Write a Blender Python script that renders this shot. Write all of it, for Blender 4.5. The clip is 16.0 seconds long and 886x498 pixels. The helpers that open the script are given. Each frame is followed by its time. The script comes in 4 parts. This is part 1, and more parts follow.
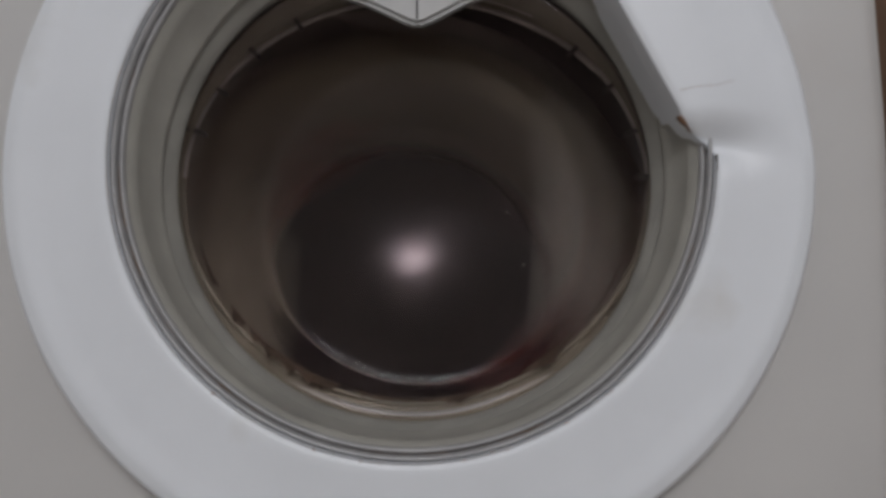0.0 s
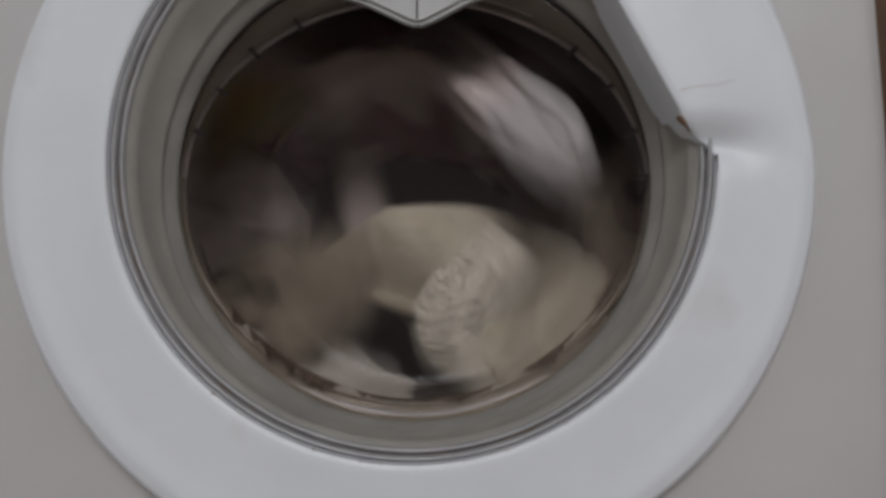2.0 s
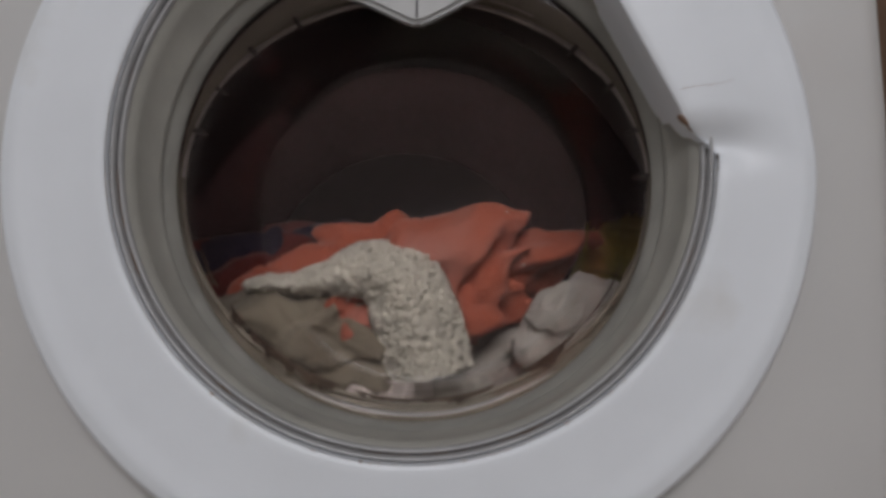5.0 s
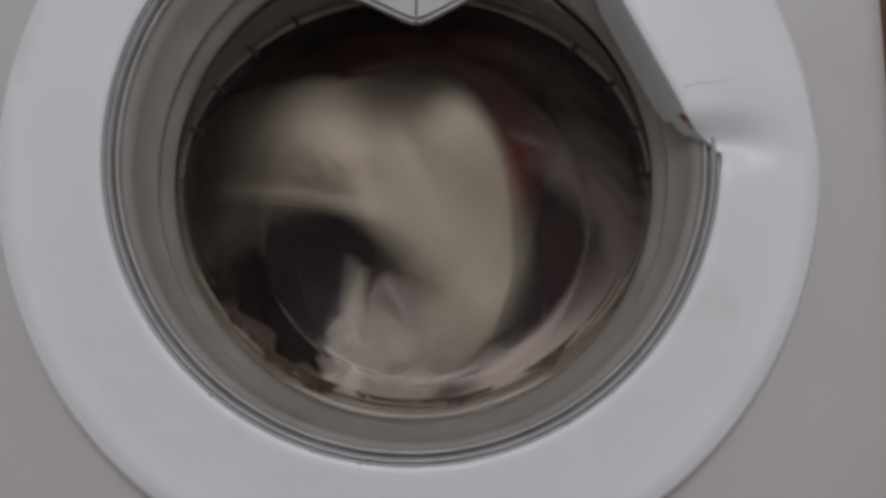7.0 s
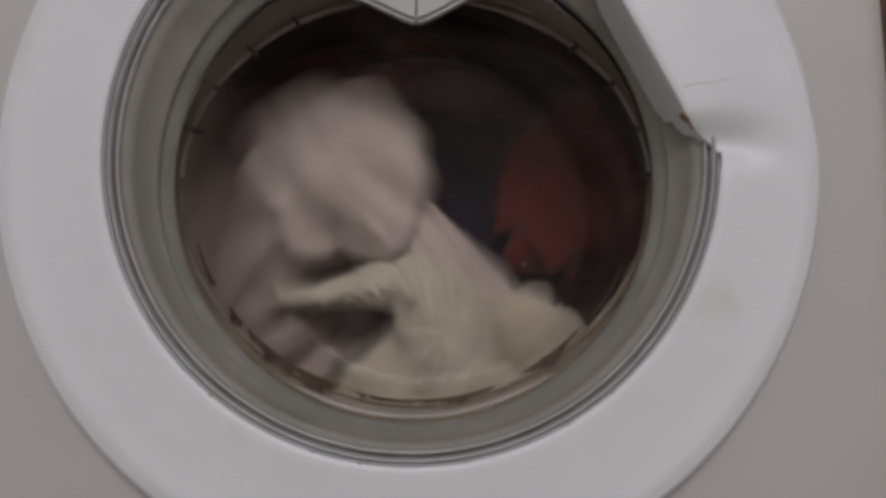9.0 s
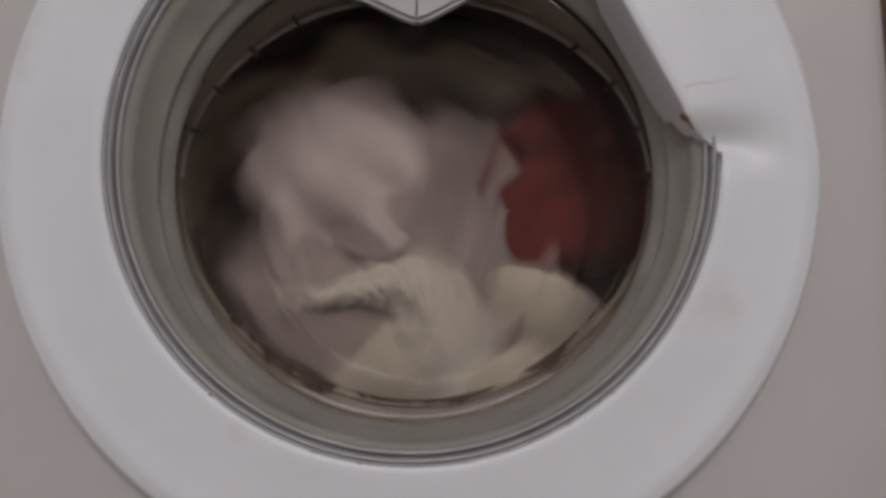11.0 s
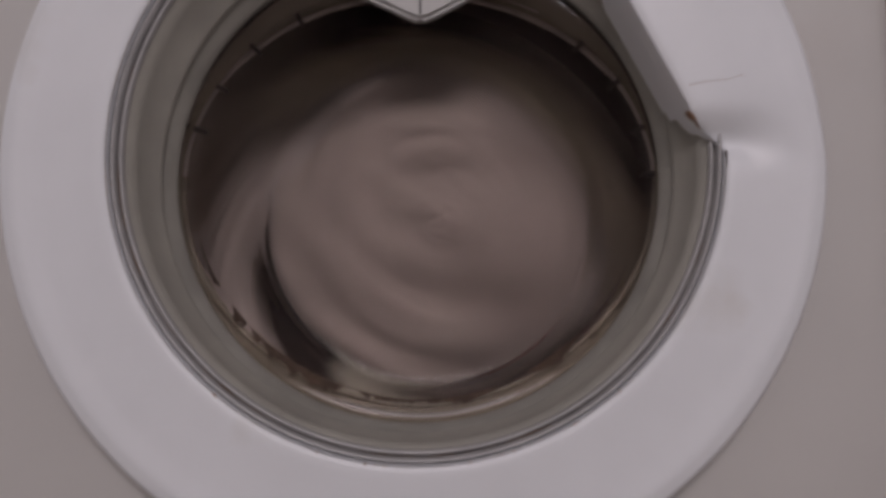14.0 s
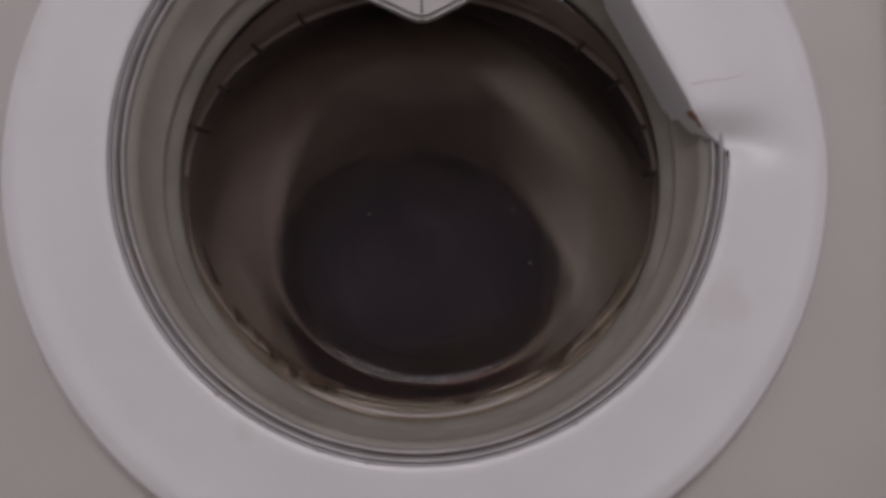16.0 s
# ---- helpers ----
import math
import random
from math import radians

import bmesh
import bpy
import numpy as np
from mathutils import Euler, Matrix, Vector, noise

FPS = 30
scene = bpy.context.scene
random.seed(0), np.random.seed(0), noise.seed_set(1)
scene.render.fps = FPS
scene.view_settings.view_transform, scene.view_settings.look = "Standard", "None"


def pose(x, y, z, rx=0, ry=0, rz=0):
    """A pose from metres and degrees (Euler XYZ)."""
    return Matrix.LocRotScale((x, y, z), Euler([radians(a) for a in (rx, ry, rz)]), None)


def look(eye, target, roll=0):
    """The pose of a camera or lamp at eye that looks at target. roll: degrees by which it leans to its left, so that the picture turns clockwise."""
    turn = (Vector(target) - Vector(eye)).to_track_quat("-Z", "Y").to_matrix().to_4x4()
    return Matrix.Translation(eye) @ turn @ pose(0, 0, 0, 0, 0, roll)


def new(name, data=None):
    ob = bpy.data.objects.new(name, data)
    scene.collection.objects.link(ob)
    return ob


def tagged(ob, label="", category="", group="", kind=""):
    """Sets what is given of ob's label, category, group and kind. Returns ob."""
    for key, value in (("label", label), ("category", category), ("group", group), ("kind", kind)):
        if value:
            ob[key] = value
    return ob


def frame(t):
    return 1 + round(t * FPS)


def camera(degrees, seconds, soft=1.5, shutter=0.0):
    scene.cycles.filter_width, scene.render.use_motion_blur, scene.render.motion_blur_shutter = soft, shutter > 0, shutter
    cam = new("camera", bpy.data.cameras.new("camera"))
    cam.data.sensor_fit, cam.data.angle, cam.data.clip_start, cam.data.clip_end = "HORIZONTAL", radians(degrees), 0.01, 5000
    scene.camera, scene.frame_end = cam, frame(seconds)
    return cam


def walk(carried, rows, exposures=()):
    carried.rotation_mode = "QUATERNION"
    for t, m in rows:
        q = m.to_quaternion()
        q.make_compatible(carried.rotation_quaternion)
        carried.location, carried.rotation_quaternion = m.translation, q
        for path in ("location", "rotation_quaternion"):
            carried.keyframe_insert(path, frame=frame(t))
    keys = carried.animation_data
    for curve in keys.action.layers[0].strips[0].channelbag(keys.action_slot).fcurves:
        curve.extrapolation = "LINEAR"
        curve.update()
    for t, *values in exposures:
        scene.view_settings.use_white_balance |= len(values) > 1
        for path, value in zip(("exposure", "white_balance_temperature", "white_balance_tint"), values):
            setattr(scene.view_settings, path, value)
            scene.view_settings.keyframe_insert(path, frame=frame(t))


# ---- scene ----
SECONDS = 16.0
cam = camera(60, SECONDS, soft=4.0, shutter=1.0)
walk(cam, [
    (0.0, pose(0.0193, -0.4635, 0.3712, 94, 0, 0)),
    (4.2, pose(0.0193, -0.4635, 0.3712, 94, 0, 0)),
    (6.3, pose(0.0193, -0.4578, 0.3712, 94, 0.10, 0)),
    (9.2, pose(0.0192, -0.4576, 0.3712, 94, 0.12, 0)),
    (11.5, pose(0.0189, -0.4574, 0.3713, 94, 0.10, 0)),
    (12.0, pose(0.0185, -0.4566, 0.3714, 94, 0.14, 0)),
    (12.5, pose(0.0175, -0.4564, 0.3708, 94, 0.14, 0)),
    (13.0, pose(0.0168, -0.4557, 0.3709, 94, 0.16, 0)),
    (13.5, pose(0.0164, -0.4555, 0.3709, 94, 0.18, 0)),
    (14.5, pose(0.0159, -0.4553, 0.3708, 94, 0.19, 0)),
    (15.2, pose(0.0156, -0.4550, 0.3708, 94, 0.20, 0)),
    (16.0, pose(0.0150, -0.4556, 0.3706, 94, 0.22, 0)),
], exposures=[(0.0, 0.0, 6500, 13), (4.2, 0.0, 6500, 13), (6.3, -0.07, 6500, 15), (7.5, -0.07, 6550, 15), (9.2, -0.08, 6800, 16), (11.3, -0.1, 6850, 21), (12.5, -0.16, 6900, 25), (13.5, -0.22, 6900, 26), (16.0, -0.23, 6850, 24)])

# ---- light: a window in the wall behind, high above the floor ----
world = bpy.data.worlds.new("sky")
scene.world = world
world.use_nodes = True
wn = world.node_tree
sky = wn.nodes.new("ShaderNodeTexSky")
sky.sky_type, sky.sun_disc, sky.sun_elevation, sky.sun_rotation = "NISHITA", False, radians(35), radians(180)
wn.nodes["Background"].inputs["Strength"].default_value = 0.1
wn.links.new(sky.outputs["Color"], wn.nodes["Background"].inputs["Color"])

lamp = bpy.data.lights.new("window_light", "AREA")
lamp.shape, lamp.size, lamp.size_y, lamp.energy, lamp.color = "RECTANGLE", 0.96, 0.66, 16.6, (0.948, 0.97, 1.0)
new("window_light", lamp).matrix_world = look((0.10, -2.19, 1.60), (0.07, 0.0, 0.9))


# ---- materials ----
def material(name, color, rough=0.5, metal=0.0, var=0.08, scale=30.0, bump=0.0, bscale=400.0, stain=None, stain_scale=8.0, stain_amount=0.0, sheen=0.0, spec=0.5):
    m = bpy.data.materials.new(name)
    m.use_nodes = True
    nt = m.node_tree
    b = nt.nodes["Principled BSDF"]
    b.inputs["Roughness"].default_value, b.inputs["Metallic"].default_value = rough, metal
    b.inputs["Specular IOR Level"].default_value = spec
    if sheen:
        b.inputs["Sheen Weight"].default_value = sheen
    tc = nt.nodes.new("ShaderNodeTexCoord")
    n1 = nt.nodes.new("ShaderNodeTexNoise")
    n1.inputs["Scale"].default_value, n1.inputs["Detail"].default_value = scale, 6
    nt.links.new(tc.outputs["Object"], n1.inputs["Vector"])
    ramp = nt.nodes.new("ShaderNodeValToRGB")
    lo, hi = [c * (1 - var) for c in color], [min(1, c * (1 + var)) for c in color]
    ramp.color_ramp.elements[0].position, ramp.color_ramp.elements[1].position = 0.3, 0.7
    ramp.color_ramp.elements[0].color, ramp.color_ramp.elements[1].color = (*lo, 1), (*hi, 1)
    nt.links.new(n1.outputs["Fac"], ramp.inputs["Fac"])
    out = ramp.outputs["Color"]
    if stain:
        n2 = nt.nodes.new("ShaderNodeTexNoise")
        n2.inputs["Scale"].default_value, n2.inputs["Detail"].default_value = stain_scale, 8
        nt.links.new(tc.outputs["Object"], n2.inputs["Vector"])
        r2 = nt.nodes.new("ShaderNodeValToRGB")
        r2.color_ramp.elements[0].position, r2.color_ramp.elements[1].position = 0.62 - stain_amount, 0.78 - stain_amount
        mix = nt.nodes.new("ShaderNodeMix")
        mix.data_type = "RGBA"
        nt.links.new(n2.outputs["Fac"], r2.inputs["Fac"])
        nt.links.new(r2.outputs["Color"], mix.inputs["Factor"])
        nt.links.new(out, mix.inputs["A"])
        mix.inputs["B"].default_value = (*stain, 1)
        out = mix.outputs["Result"]
    nt.links.new(out, b.inputs["Base Color"])
    if bump:
        n3 = nt.nodes.new("ShaderNodeTexNoise")
        n3.inputs["Scale"].default_value, n3.inputs["Detail"].default_value = bscale, 4
        nt.links.new(tc.outputs["Object"], n3.inputs["Vector"])
        bn = nt.nodes.new("ShaderNodeBump")
        bn.inputs["Strength"].default_value, bn.inputs["Distance"].default_value = bump, 0.002
        nt.links.new(n3.outputs["Fac"], bn.inputs["Height"])
        nt.links.new(bn.outputs["Normal"], b.inputs["Normal"])
    return m


ENAMEL = material("white_enamel", (0.645, 0.638, 0.625), 0.36, var=0.03, scale=9, bump=0.05, bscale=90, stain=(0.62, 0.6, 0.58), stain_scale=5)
PLASTIC = material("white_plastic", (0.862, 0.897, 0.938), 0.38, var=0.025, scale=14, bump=0.05, bscale=160, stain=(0.7, 0.69, 0.66), stain_scale=7)
CHROME = material("dull_chrome", (0.46, 0.46, 0.465), 0.40, 0.35, var=0.1, scale=60, bump=0.1, bscale=300)
DARK_LINE = material("groove_grime_and_shade", (0.235, 0.225, 0.215), 0.7, var=0.4, scale=80, stain=(0.16, 0.09, 0.04), stain_scale=40, stain_amount=0.1)
GREY = material("grey_plastic", (0.35, 0.34, 0.305), 0.45, var=0.1, scale=25, bump=0.1, bscale=200, stain=(0.2, 0.19, 0.16), stain_scale=15)
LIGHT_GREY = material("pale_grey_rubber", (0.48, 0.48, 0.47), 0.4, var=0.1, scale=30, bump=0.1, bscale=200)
RUBBER = material("grey_rubber", (0.265, 0.245, 0.195), 0.36, var=0.15, scale=22, bump=0.2, bscale=120, stain=(0.13, 0.085, 0.055), stain_scale=26, stain_amount=0.04)
BEAD = material("lit_bead_rubber", (0.68, 0.66, 0.66), 0.45, var=0.15, scale=60)
COLLAR = material("dark_grey_rubber", (0.305, 0.297, 0.268), 0.5, var=0.15, scale=30, bump=0.15, bscale=150)
BROWN_LINE = material("brown_grime", (0.10, 0.075, 0.06), 0.7, var=0.4, scale=80, stain=(0.2, 0.11, 0.05), stain_scale=40, stain_amount=0.1)
GRIME = material("black_grime", (0.10, 0.07, 0.05), 0.6, var=0.5, scale=90, bump=0.3)
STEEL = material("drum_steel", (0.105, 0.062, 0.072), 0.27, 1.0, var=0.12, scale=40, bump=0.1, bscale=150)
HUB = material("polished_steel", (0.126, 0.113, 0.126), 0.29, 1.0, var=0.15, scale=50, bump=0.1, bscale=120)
TUB = material("tub_plastic", (0.05, 0.045, 0.045), 0.6, var=0.2)
RUST = material("rust", (0.25, 0.145, 0.09), 0.8, var=0.4, scale=200)
WOOD = material("brown_wood", (0.33, 0.20, 0.13), 0.45, var=0.25, scale=12, bump=0.15)
PLASTER = material("wall_paint", (0.76, 0.75, 0.73), 0.85, var=0.05, scale=6, bump=0.1, bscale=60)
TILE = material("floor_tile", (0.50, 0.46, 0.42), 0.4, var=0.15, scale=5, bump=0.05)


def glass_material():
    """Clear glass with a thin uneven diffuse layer that paints in a reflected haze."""
    m = bpy.data.materials.new("door_glass")
    m.use_nodes = True
    nt = m.node_tree
    b = nt.nodes["Principled BSDF"]
    b.inputs["Transmission Weight"].default_value, b.inputs["Roughness"].default_value, b.inputs["IOR"].default_value = 1.0, 0.05, 1.31
    b.inputs["Base Color"].default_value = (0.745, 0.69, 0.652, 1)
    haze = nt.nodes.new("ShaderNodeBsdfDiffuse")
    haze.inputs["Color"].default_value = (0.38, 0.27, 0.26, 1)
    tc, n = nt.nodes.new("ShaderNodeTexCoord"), nt.nodes.new("ShaderNodeTexNoise")
    n.inputs["Scale"].default_value, n.inputs["Detail"].default_value = 22, 6
    ramp = nt.nodes.new("ShaderNodeMapRange")
    ramp.inputs["From Min"].default_value, ramp.inputs["From Max"].default_value = 0.3, 0.7
    ramp.inputs["To Min"].default_value, ramp.inputs["To Max"].default_value = 0.012, 0.030
    mix = nt.nodes.new("ShaderNodeMixShader")
    nt.links.new(tc.outputs["Object"], n.inputs["Vector"])
    nt.links.new(n.outputs["Fac"], ramp.inputs["Value"])
    nt.links.new(ramp.outputs["Result"], mix.inputs["Fac"])
    nt.links.new(b.outputs["BSDF"], mix.inputs[1])
    nt.links.new(haze.outputs["BSDF"], mix.inputs[2])
    nt.links.new(mix.outputs["Shader"], nt.nodes["Material Output"].inputs["Surface"])
    return m


GLASS = glass_material()
DROP = material("suds", (0.75, 0.74, 0.72), 0.15, var=0.05)


def cloth_material(name, color, weave=600.0, var=0.1, bump=0.35, second=None, second_scale=6.0, creased=0.55):
    m = material(name, color, 0.9, var=var, scale=18, bump=bump, bscale=weave, sheen=0.25, spec=0.2, stain=second, stain_scale=second_scale, stain_amount=0.08)
    nt = m.node_tree
    fine = next(n for n in nt.nodes if n.bl_idname == "ShaderNodeBump")
    tc = next(n for n in nt.nodes if n.bl_idname == "ShaderNodeTexCoord")
    wr = nt.nodes.new("ShaderNodeTexNoise")
    wr.inputs["Scale"].default_value, wr.inputs["Detail"].default_value, wr.inputs["Distortion"].default_value = 26, 3, 1.6
    crease = nt.nodes.new("ShaderNodeBump")
    crease.inputs["Strength"].default_value, crease.inputs["Distance"].default_value = creased, 0.012
    nt.links.new(tc.outputs["Object"], wr.inputs["Vector"])
    nt.links.new(wr.outputs["Fac"], crease.inputs["Height"])
    nt.links.new(crease.outputs["Normal"], fine.inputs["Normal"])
    return m


SHEET = cloth_material("pinkish_white_cotton", (0.61, 0.565, 0.55), second=(0.48, 0.44, 0.425))
COVER = cloth_material("dusty_pink_grey_cotton", (0.37, 0.33, 0.315), second=(0.27, 0.235, 0.222))
TERRY = cloth_material("white_terry", (0.72, 0.72, 0.635), weave=260, bump=0.9)
CREAM = cloth_material("cream_terry", (0.59, 0.57, 0.475), weave=420, bump=0.9, second=(0.36, 0.34, 0.255), second_scale=11)
PALE = cloth_material("pale_grey_cotton", (0.50, 0.49, 0.46), second=(0.4, 0.39, 0.36))
ORANGE = cloth_material("coral_orange_cotton", (0.47, 0.125, 0.075), second=(0.58, 0.29, 0.25), second_scale=7)
RED = cloth_material("dark_red_cotton", (0.15, 0.022, 0.018), second=(0.09, 0.012, 0.012))
NAVY = cloth_material("navy_cotton", (0.014, 0.012, 0.033))
OLIVE = cloth_material("yellow_green_cotton", (0.36, 0.27, 0.05), second=(0.12, 0.2, 0.07), second_scale=14)
TAUPE = cloth_material("taupe_cotton", (0.40, 0.335, 0.295), second=(0.26, 0.21, 0.18), second_scale=9)
DRAB = cloth_material("drab_olive_towelling", (0.34, 0.305, 0.235), weave=300, bump=0.7, second=(0.24, 0.21, 0.15))
OLDGREY = cloth_material("beige_grey_towelling", (0.27, 0.245, 0.19), weave=300, bump=0.7, second=(0.15, 0.13, 0.10))


# ---- mesh helpers ----
def mesh_object(name, bm, mat, parent=None, label="", smooth=True):
    bmesh.ops.recalc_face_normals(bm, faces=bm.faces)
    me = bpy.data.meshes.new(name)
    bm.to_mesh(me)
    bm.free()
    for p in me.polygons:
        p.use_smooth = smooth
    me.materials.append(mat)
    ob = new(name, me)
    ob.parent = parent
    if label:
        tagged(ob, label)
    return ob


def part(name, bm, mat, parent, label="", smooth=True):
    return mesh_object(name, bm, mat, parent, label, smooth)


def box(x0, x1, y0, y1, z0, z1, bevel=0.0, segments=3):
    bm = bmesh.new()
    bmesh.ops.create_cube(bm, size=1, matrix=Matrix.Translation(((x0 + x1) / 2, (y0 + y1) / 2, (z0 + z1) / 2)) @ Matrix.Diagonal((x1 - x0, y1 - y0, z1 - z0, 1)))
    if bevel:
        bmesh.ops.bevel(bm, geom=bm.edges[:], offset=bevel, segments=segments, affect="EDGES", profile=0.5)
    return bm


def grid_surface(fn, nu, nv, wrap_u=False, wrap_v=False):
    """A sheet of quads through fn(u, v), u and v from 0 to 1."""
    bm = bmesh.new()
    us = nu if wrap_u else nu + 1
    vs = nv if wrap_v else nv + 1
    pts = [[bm.verts.new(fn(i / nu, j / nv)) for j in range(vs)] for i in range(us)]
    for i in range(nu):
        for j in range(nv):
            bm.faces.new((pts[i][j], pts[(i + 1) % us][j], pts[(i + 1) % us][(j + 1) % vs], pts[i][(j + 1) % vs]))
    return bm


def lathe(profile, steps=160, closed=False, first=0):
    """Rings of (radius, depth, centre x, centre z), joined; the axis runs into the machine."""
    bm = bmesh.new()
    rings = []
    for r, y, cx, cz in profile:
        rings.append([bm.verts.new((cx + r * math.cos(2 * math.pi * i / steps), y, cz + r * math.sin(2 * math.pi * i / steps))) for i in range(steps)])
    n = len(rings)
    for a in range(n if closed else n - 1):
        for i in range(first, steps):
            j = (i + 1) % steps
            bm.faces.new((rings[a][i], rings[a][j], rings[(a + 1) % n][j], rings[(a + 1) % n][i]))
    return bm


def smooth01(a, b, x):
    t = min(1, max(0, (x - a) / (b - a)))
    return t * t * (3 - 2 * t)


# ---- the room, closed round the machine ----
def structure(name, bm, mat, label, category):
    return tagged(mesh_object(name, bm, mat, smooth=False), label, category, kind="structure")


structure("floor", box(-1.4, 1.5, -2.4, 0.8, -0.1, 0.0), TILE, "pale beige tiled floor under the washing machine", "floor")
structure("ceiling", box(-1.4, 1.5, -2.4, 0.8, 2.4, 2.5), PLASTER, "plain pale painted ceiling", "ceiling")
structure("wall_north", box(-1.4, 1.5, 0.7, 0.8, 0.0, 2.4), PLASTER, "plain pale wall behind the washing machine", "wall")
structure("wall_west", box(-1.4, -1.3, -2.2, 0.7, 0.0, 2.4), PLASTER, "plain pale painted side wall", "wall")
structure("wall_east", box(1.4, 1.5, -2.2, 0.7, 0.0, 2.4), PLASTER, "plain pale painted side wall", "wall")


def south_wall():
    bm = bmesh.new()
    for x0, x1, z0, z1 in ((-1.4, -0.42, 0, 2.4), (0.58, 1.5, 0, 2.4), (-0.42, 0.58, 0, 1.25), (-0.42, 0.58, 1.95, 2.4)):
        bmesh.ops.create_cube(bm, size=1, matrix=Matrix.Translation(((x0 + x1) / 2, -2.3, (z0 + z1) / 2)) @ Matrix.Diagonal((x1 - x0, 0.2, z1 - z0, 1)))
    return bm


structure("wall_south", south_wall(), PLASTER, "plain pale wall with a window opening", "wall")

# ---- the washing machine ----
machine = tagged(new("washing_machine"), "white front-loading washing machine with a round glass door", "washing machine")
ZC = 0.462                      # centre of the door
AX, AZ = -0.021, 0.387          # axis of the drum, at the height of its hub
OUT = 0.2518                    # radius of the door's outer edge
RIM = 0.1865                    # radius of the opening in the white door


def cabinet_front():
    """The front sheet with its round hole and rounded upright edges."""
    steps, half, top, bottom, hole = 180, 0.3012, 0.85, 0.02, OUT + 0.0017

    def fn(u, v):
        a = 2 * math.pi * u
        c, s = math.cos(a), math.sin(a)
        far = min(half / max(1e-6, abs(c)), (top - ZC if s > 0 else ZC - bottom) / max(1e-6, abs(s)))
        k = [0, 0, 0.012, 0.2, 0.5, 0.8, 0.95, 0.975, 0.99, 1.0][round(v * 9)]
        r = hole + (far - hole) * k
        x, z = r * c, ZC + r * s
        y = 0.02 + (0.012 if v == 0 else 0.0)
        x *= 1 + 0.016 * smooth01(0.62, 0.44, z)
        edge = half * (1 + 0.016 * smooth01(0.62, 0.44, z)) - abs(x)
        if edge < 0.009:
            y += 0.009 - math.sqrt(max(0, 0.009 ** 2 - (0.009 - edge) ** 2))
        return Vector((x - 0.0017 * (1 - k), y, z - 0.0075 * (1 - k)))
    return grid_surface(fn, steps, 9, wrap_u=True)


part("front_panel", cabinet_front(), ENAMEL, machine, "white enamelled steel front")
part("side_panel", box(-0.2985, -0.2965, 0.03, 0.58, 0.02, 0.85), ENAMEL, machine)
part("side_panel", box(0.2965, 0.2985, 0.03, 0.58, 0.02, 0.85), ENAMEL, machine)
part("back_panel", box(-0.2964, 0.2964, 0.575, 0.579, 0.02, 0.85), TUB, machine)
part("top_panel", box(-0.2995, 0.2995, 0.022, 0.58, 0.851, 0.875, 0.004), ENAMEL, machine)
for fx in (-0.25, 0.25):
    for fy in (0.08, 0.52):
        part("foot", lathe([(0.0005, 0, 0, 0), (0.018, 0, 0, 0), (0.018, 0.022, 0, 0), (0.0005, 0.022, 0, 0)], 16), TUB, machine).matrix_basis = pose(fx, fy, 0.0, 90, 0, 0) @ pose(0, 0, 0)


def inner_radius(a):
    """Radius of the white door's inner edge at the angle a, in degrees from the right, upwards: a circle cut by the straight grip."""
    a = (a + 180) % 360 - 180
    if a <= 0.3 or a >= 61.7:
        return RIM
    chord = 0.1554 / math.cos(math.radians(a - 28.1))
    if a >= 10:
        return min(RIM, chord)
    corner = np.interp(a, [0.3, 1.2, 3, 5, 6.5, 8, 10], [RIM, 0.1838, 0.1775, 0.171, 0.1672, 0.1648, 0.1636])
    return float(corner)


def door_ring():
    """The white door: a broad flat swell from the groove at its rim to the opening, with the raised grip and the finger hollow under it."""
    na, ns = 360, 26
    prof = [(0.0, 0.020), (0.0, 0.008), (0.004, 0.0035), (0.012, 0.0012), (0.05, 0.0), (0.3, -0.0008), (0.6, -0.003), (0.8, -0.006), (0.9, -0.0045), (0.95, 0.001), (0.98, 0.008), (1.0, 0.019)]

    def fn(u, v):
        a = 360 * u
        rin = inner_radius(a)
        aa = (a + 180) % 360 - 180
        k = v * (len(prof) - 1)
        i = min(len(prof) - 2, int(k))
        f = k - i
        s = prof[i][0] * (1 - f) + prof[i + 1][0] * f
        y = prof[i][1] * (1 - f) + prof[i + 1][1] * f
        r = rin + (OUT - rin) * s
        if v == 0 and 8 < aa < 62:
            y = 0.036
        grip = smooth01(2.5, 9.5, aa) * (1 - smooth01(52, 64, aa)) * (1 - smooth01(0.185, 0.235, r))
        hollow = math.exp(-((aa - 2.0) / 3.2) ** 2) * math.exp(-((r - 0.188) / 0.022) ** 2)
        if 0.004 < s < 0.9:
            y += -0.0065 * grip + 0.006 * hollow
        q = math.radians(a)
        return Vector((r * math.cos(q) - 0.0017 * s, y, ZC - 0.0075 * s + r * math.sin(q)))
    return grid_surface(fn, na, 44, wrap_u=True)


# dark ring set into the door gap, painting its shade along with brown dirt
part("door_gap", lathe([(OUT - 0.0008, 0.0165, -0.0017, ZC - 0.0075), (OUT + 0.0019, 0.0180, -0.0017, ZC - 0.0075), (OUT + 0.0019, 0.0240, -0.0017, ZC - 0.0075), (OUT - 0.0008, 0.0240, -0.0017, ZC - 0.0075)], closed=True), DARK_LINE, machine, "dark ring painting the door gap's shade and dirt")
door = part("door_frame", door_ring(), PLASTIC, machine, "glossy white plastic door ring with a grip")
part("trim_ring", lathe([(0.1862, 0.006, 0, ZC), (0.1850, 0.0035, 0, ZC), (0.1836, 0.0040, 0, ZC), (0.1830, 0.009, 0, ZC)]), CHROME, door, "dull chrome trim ring")
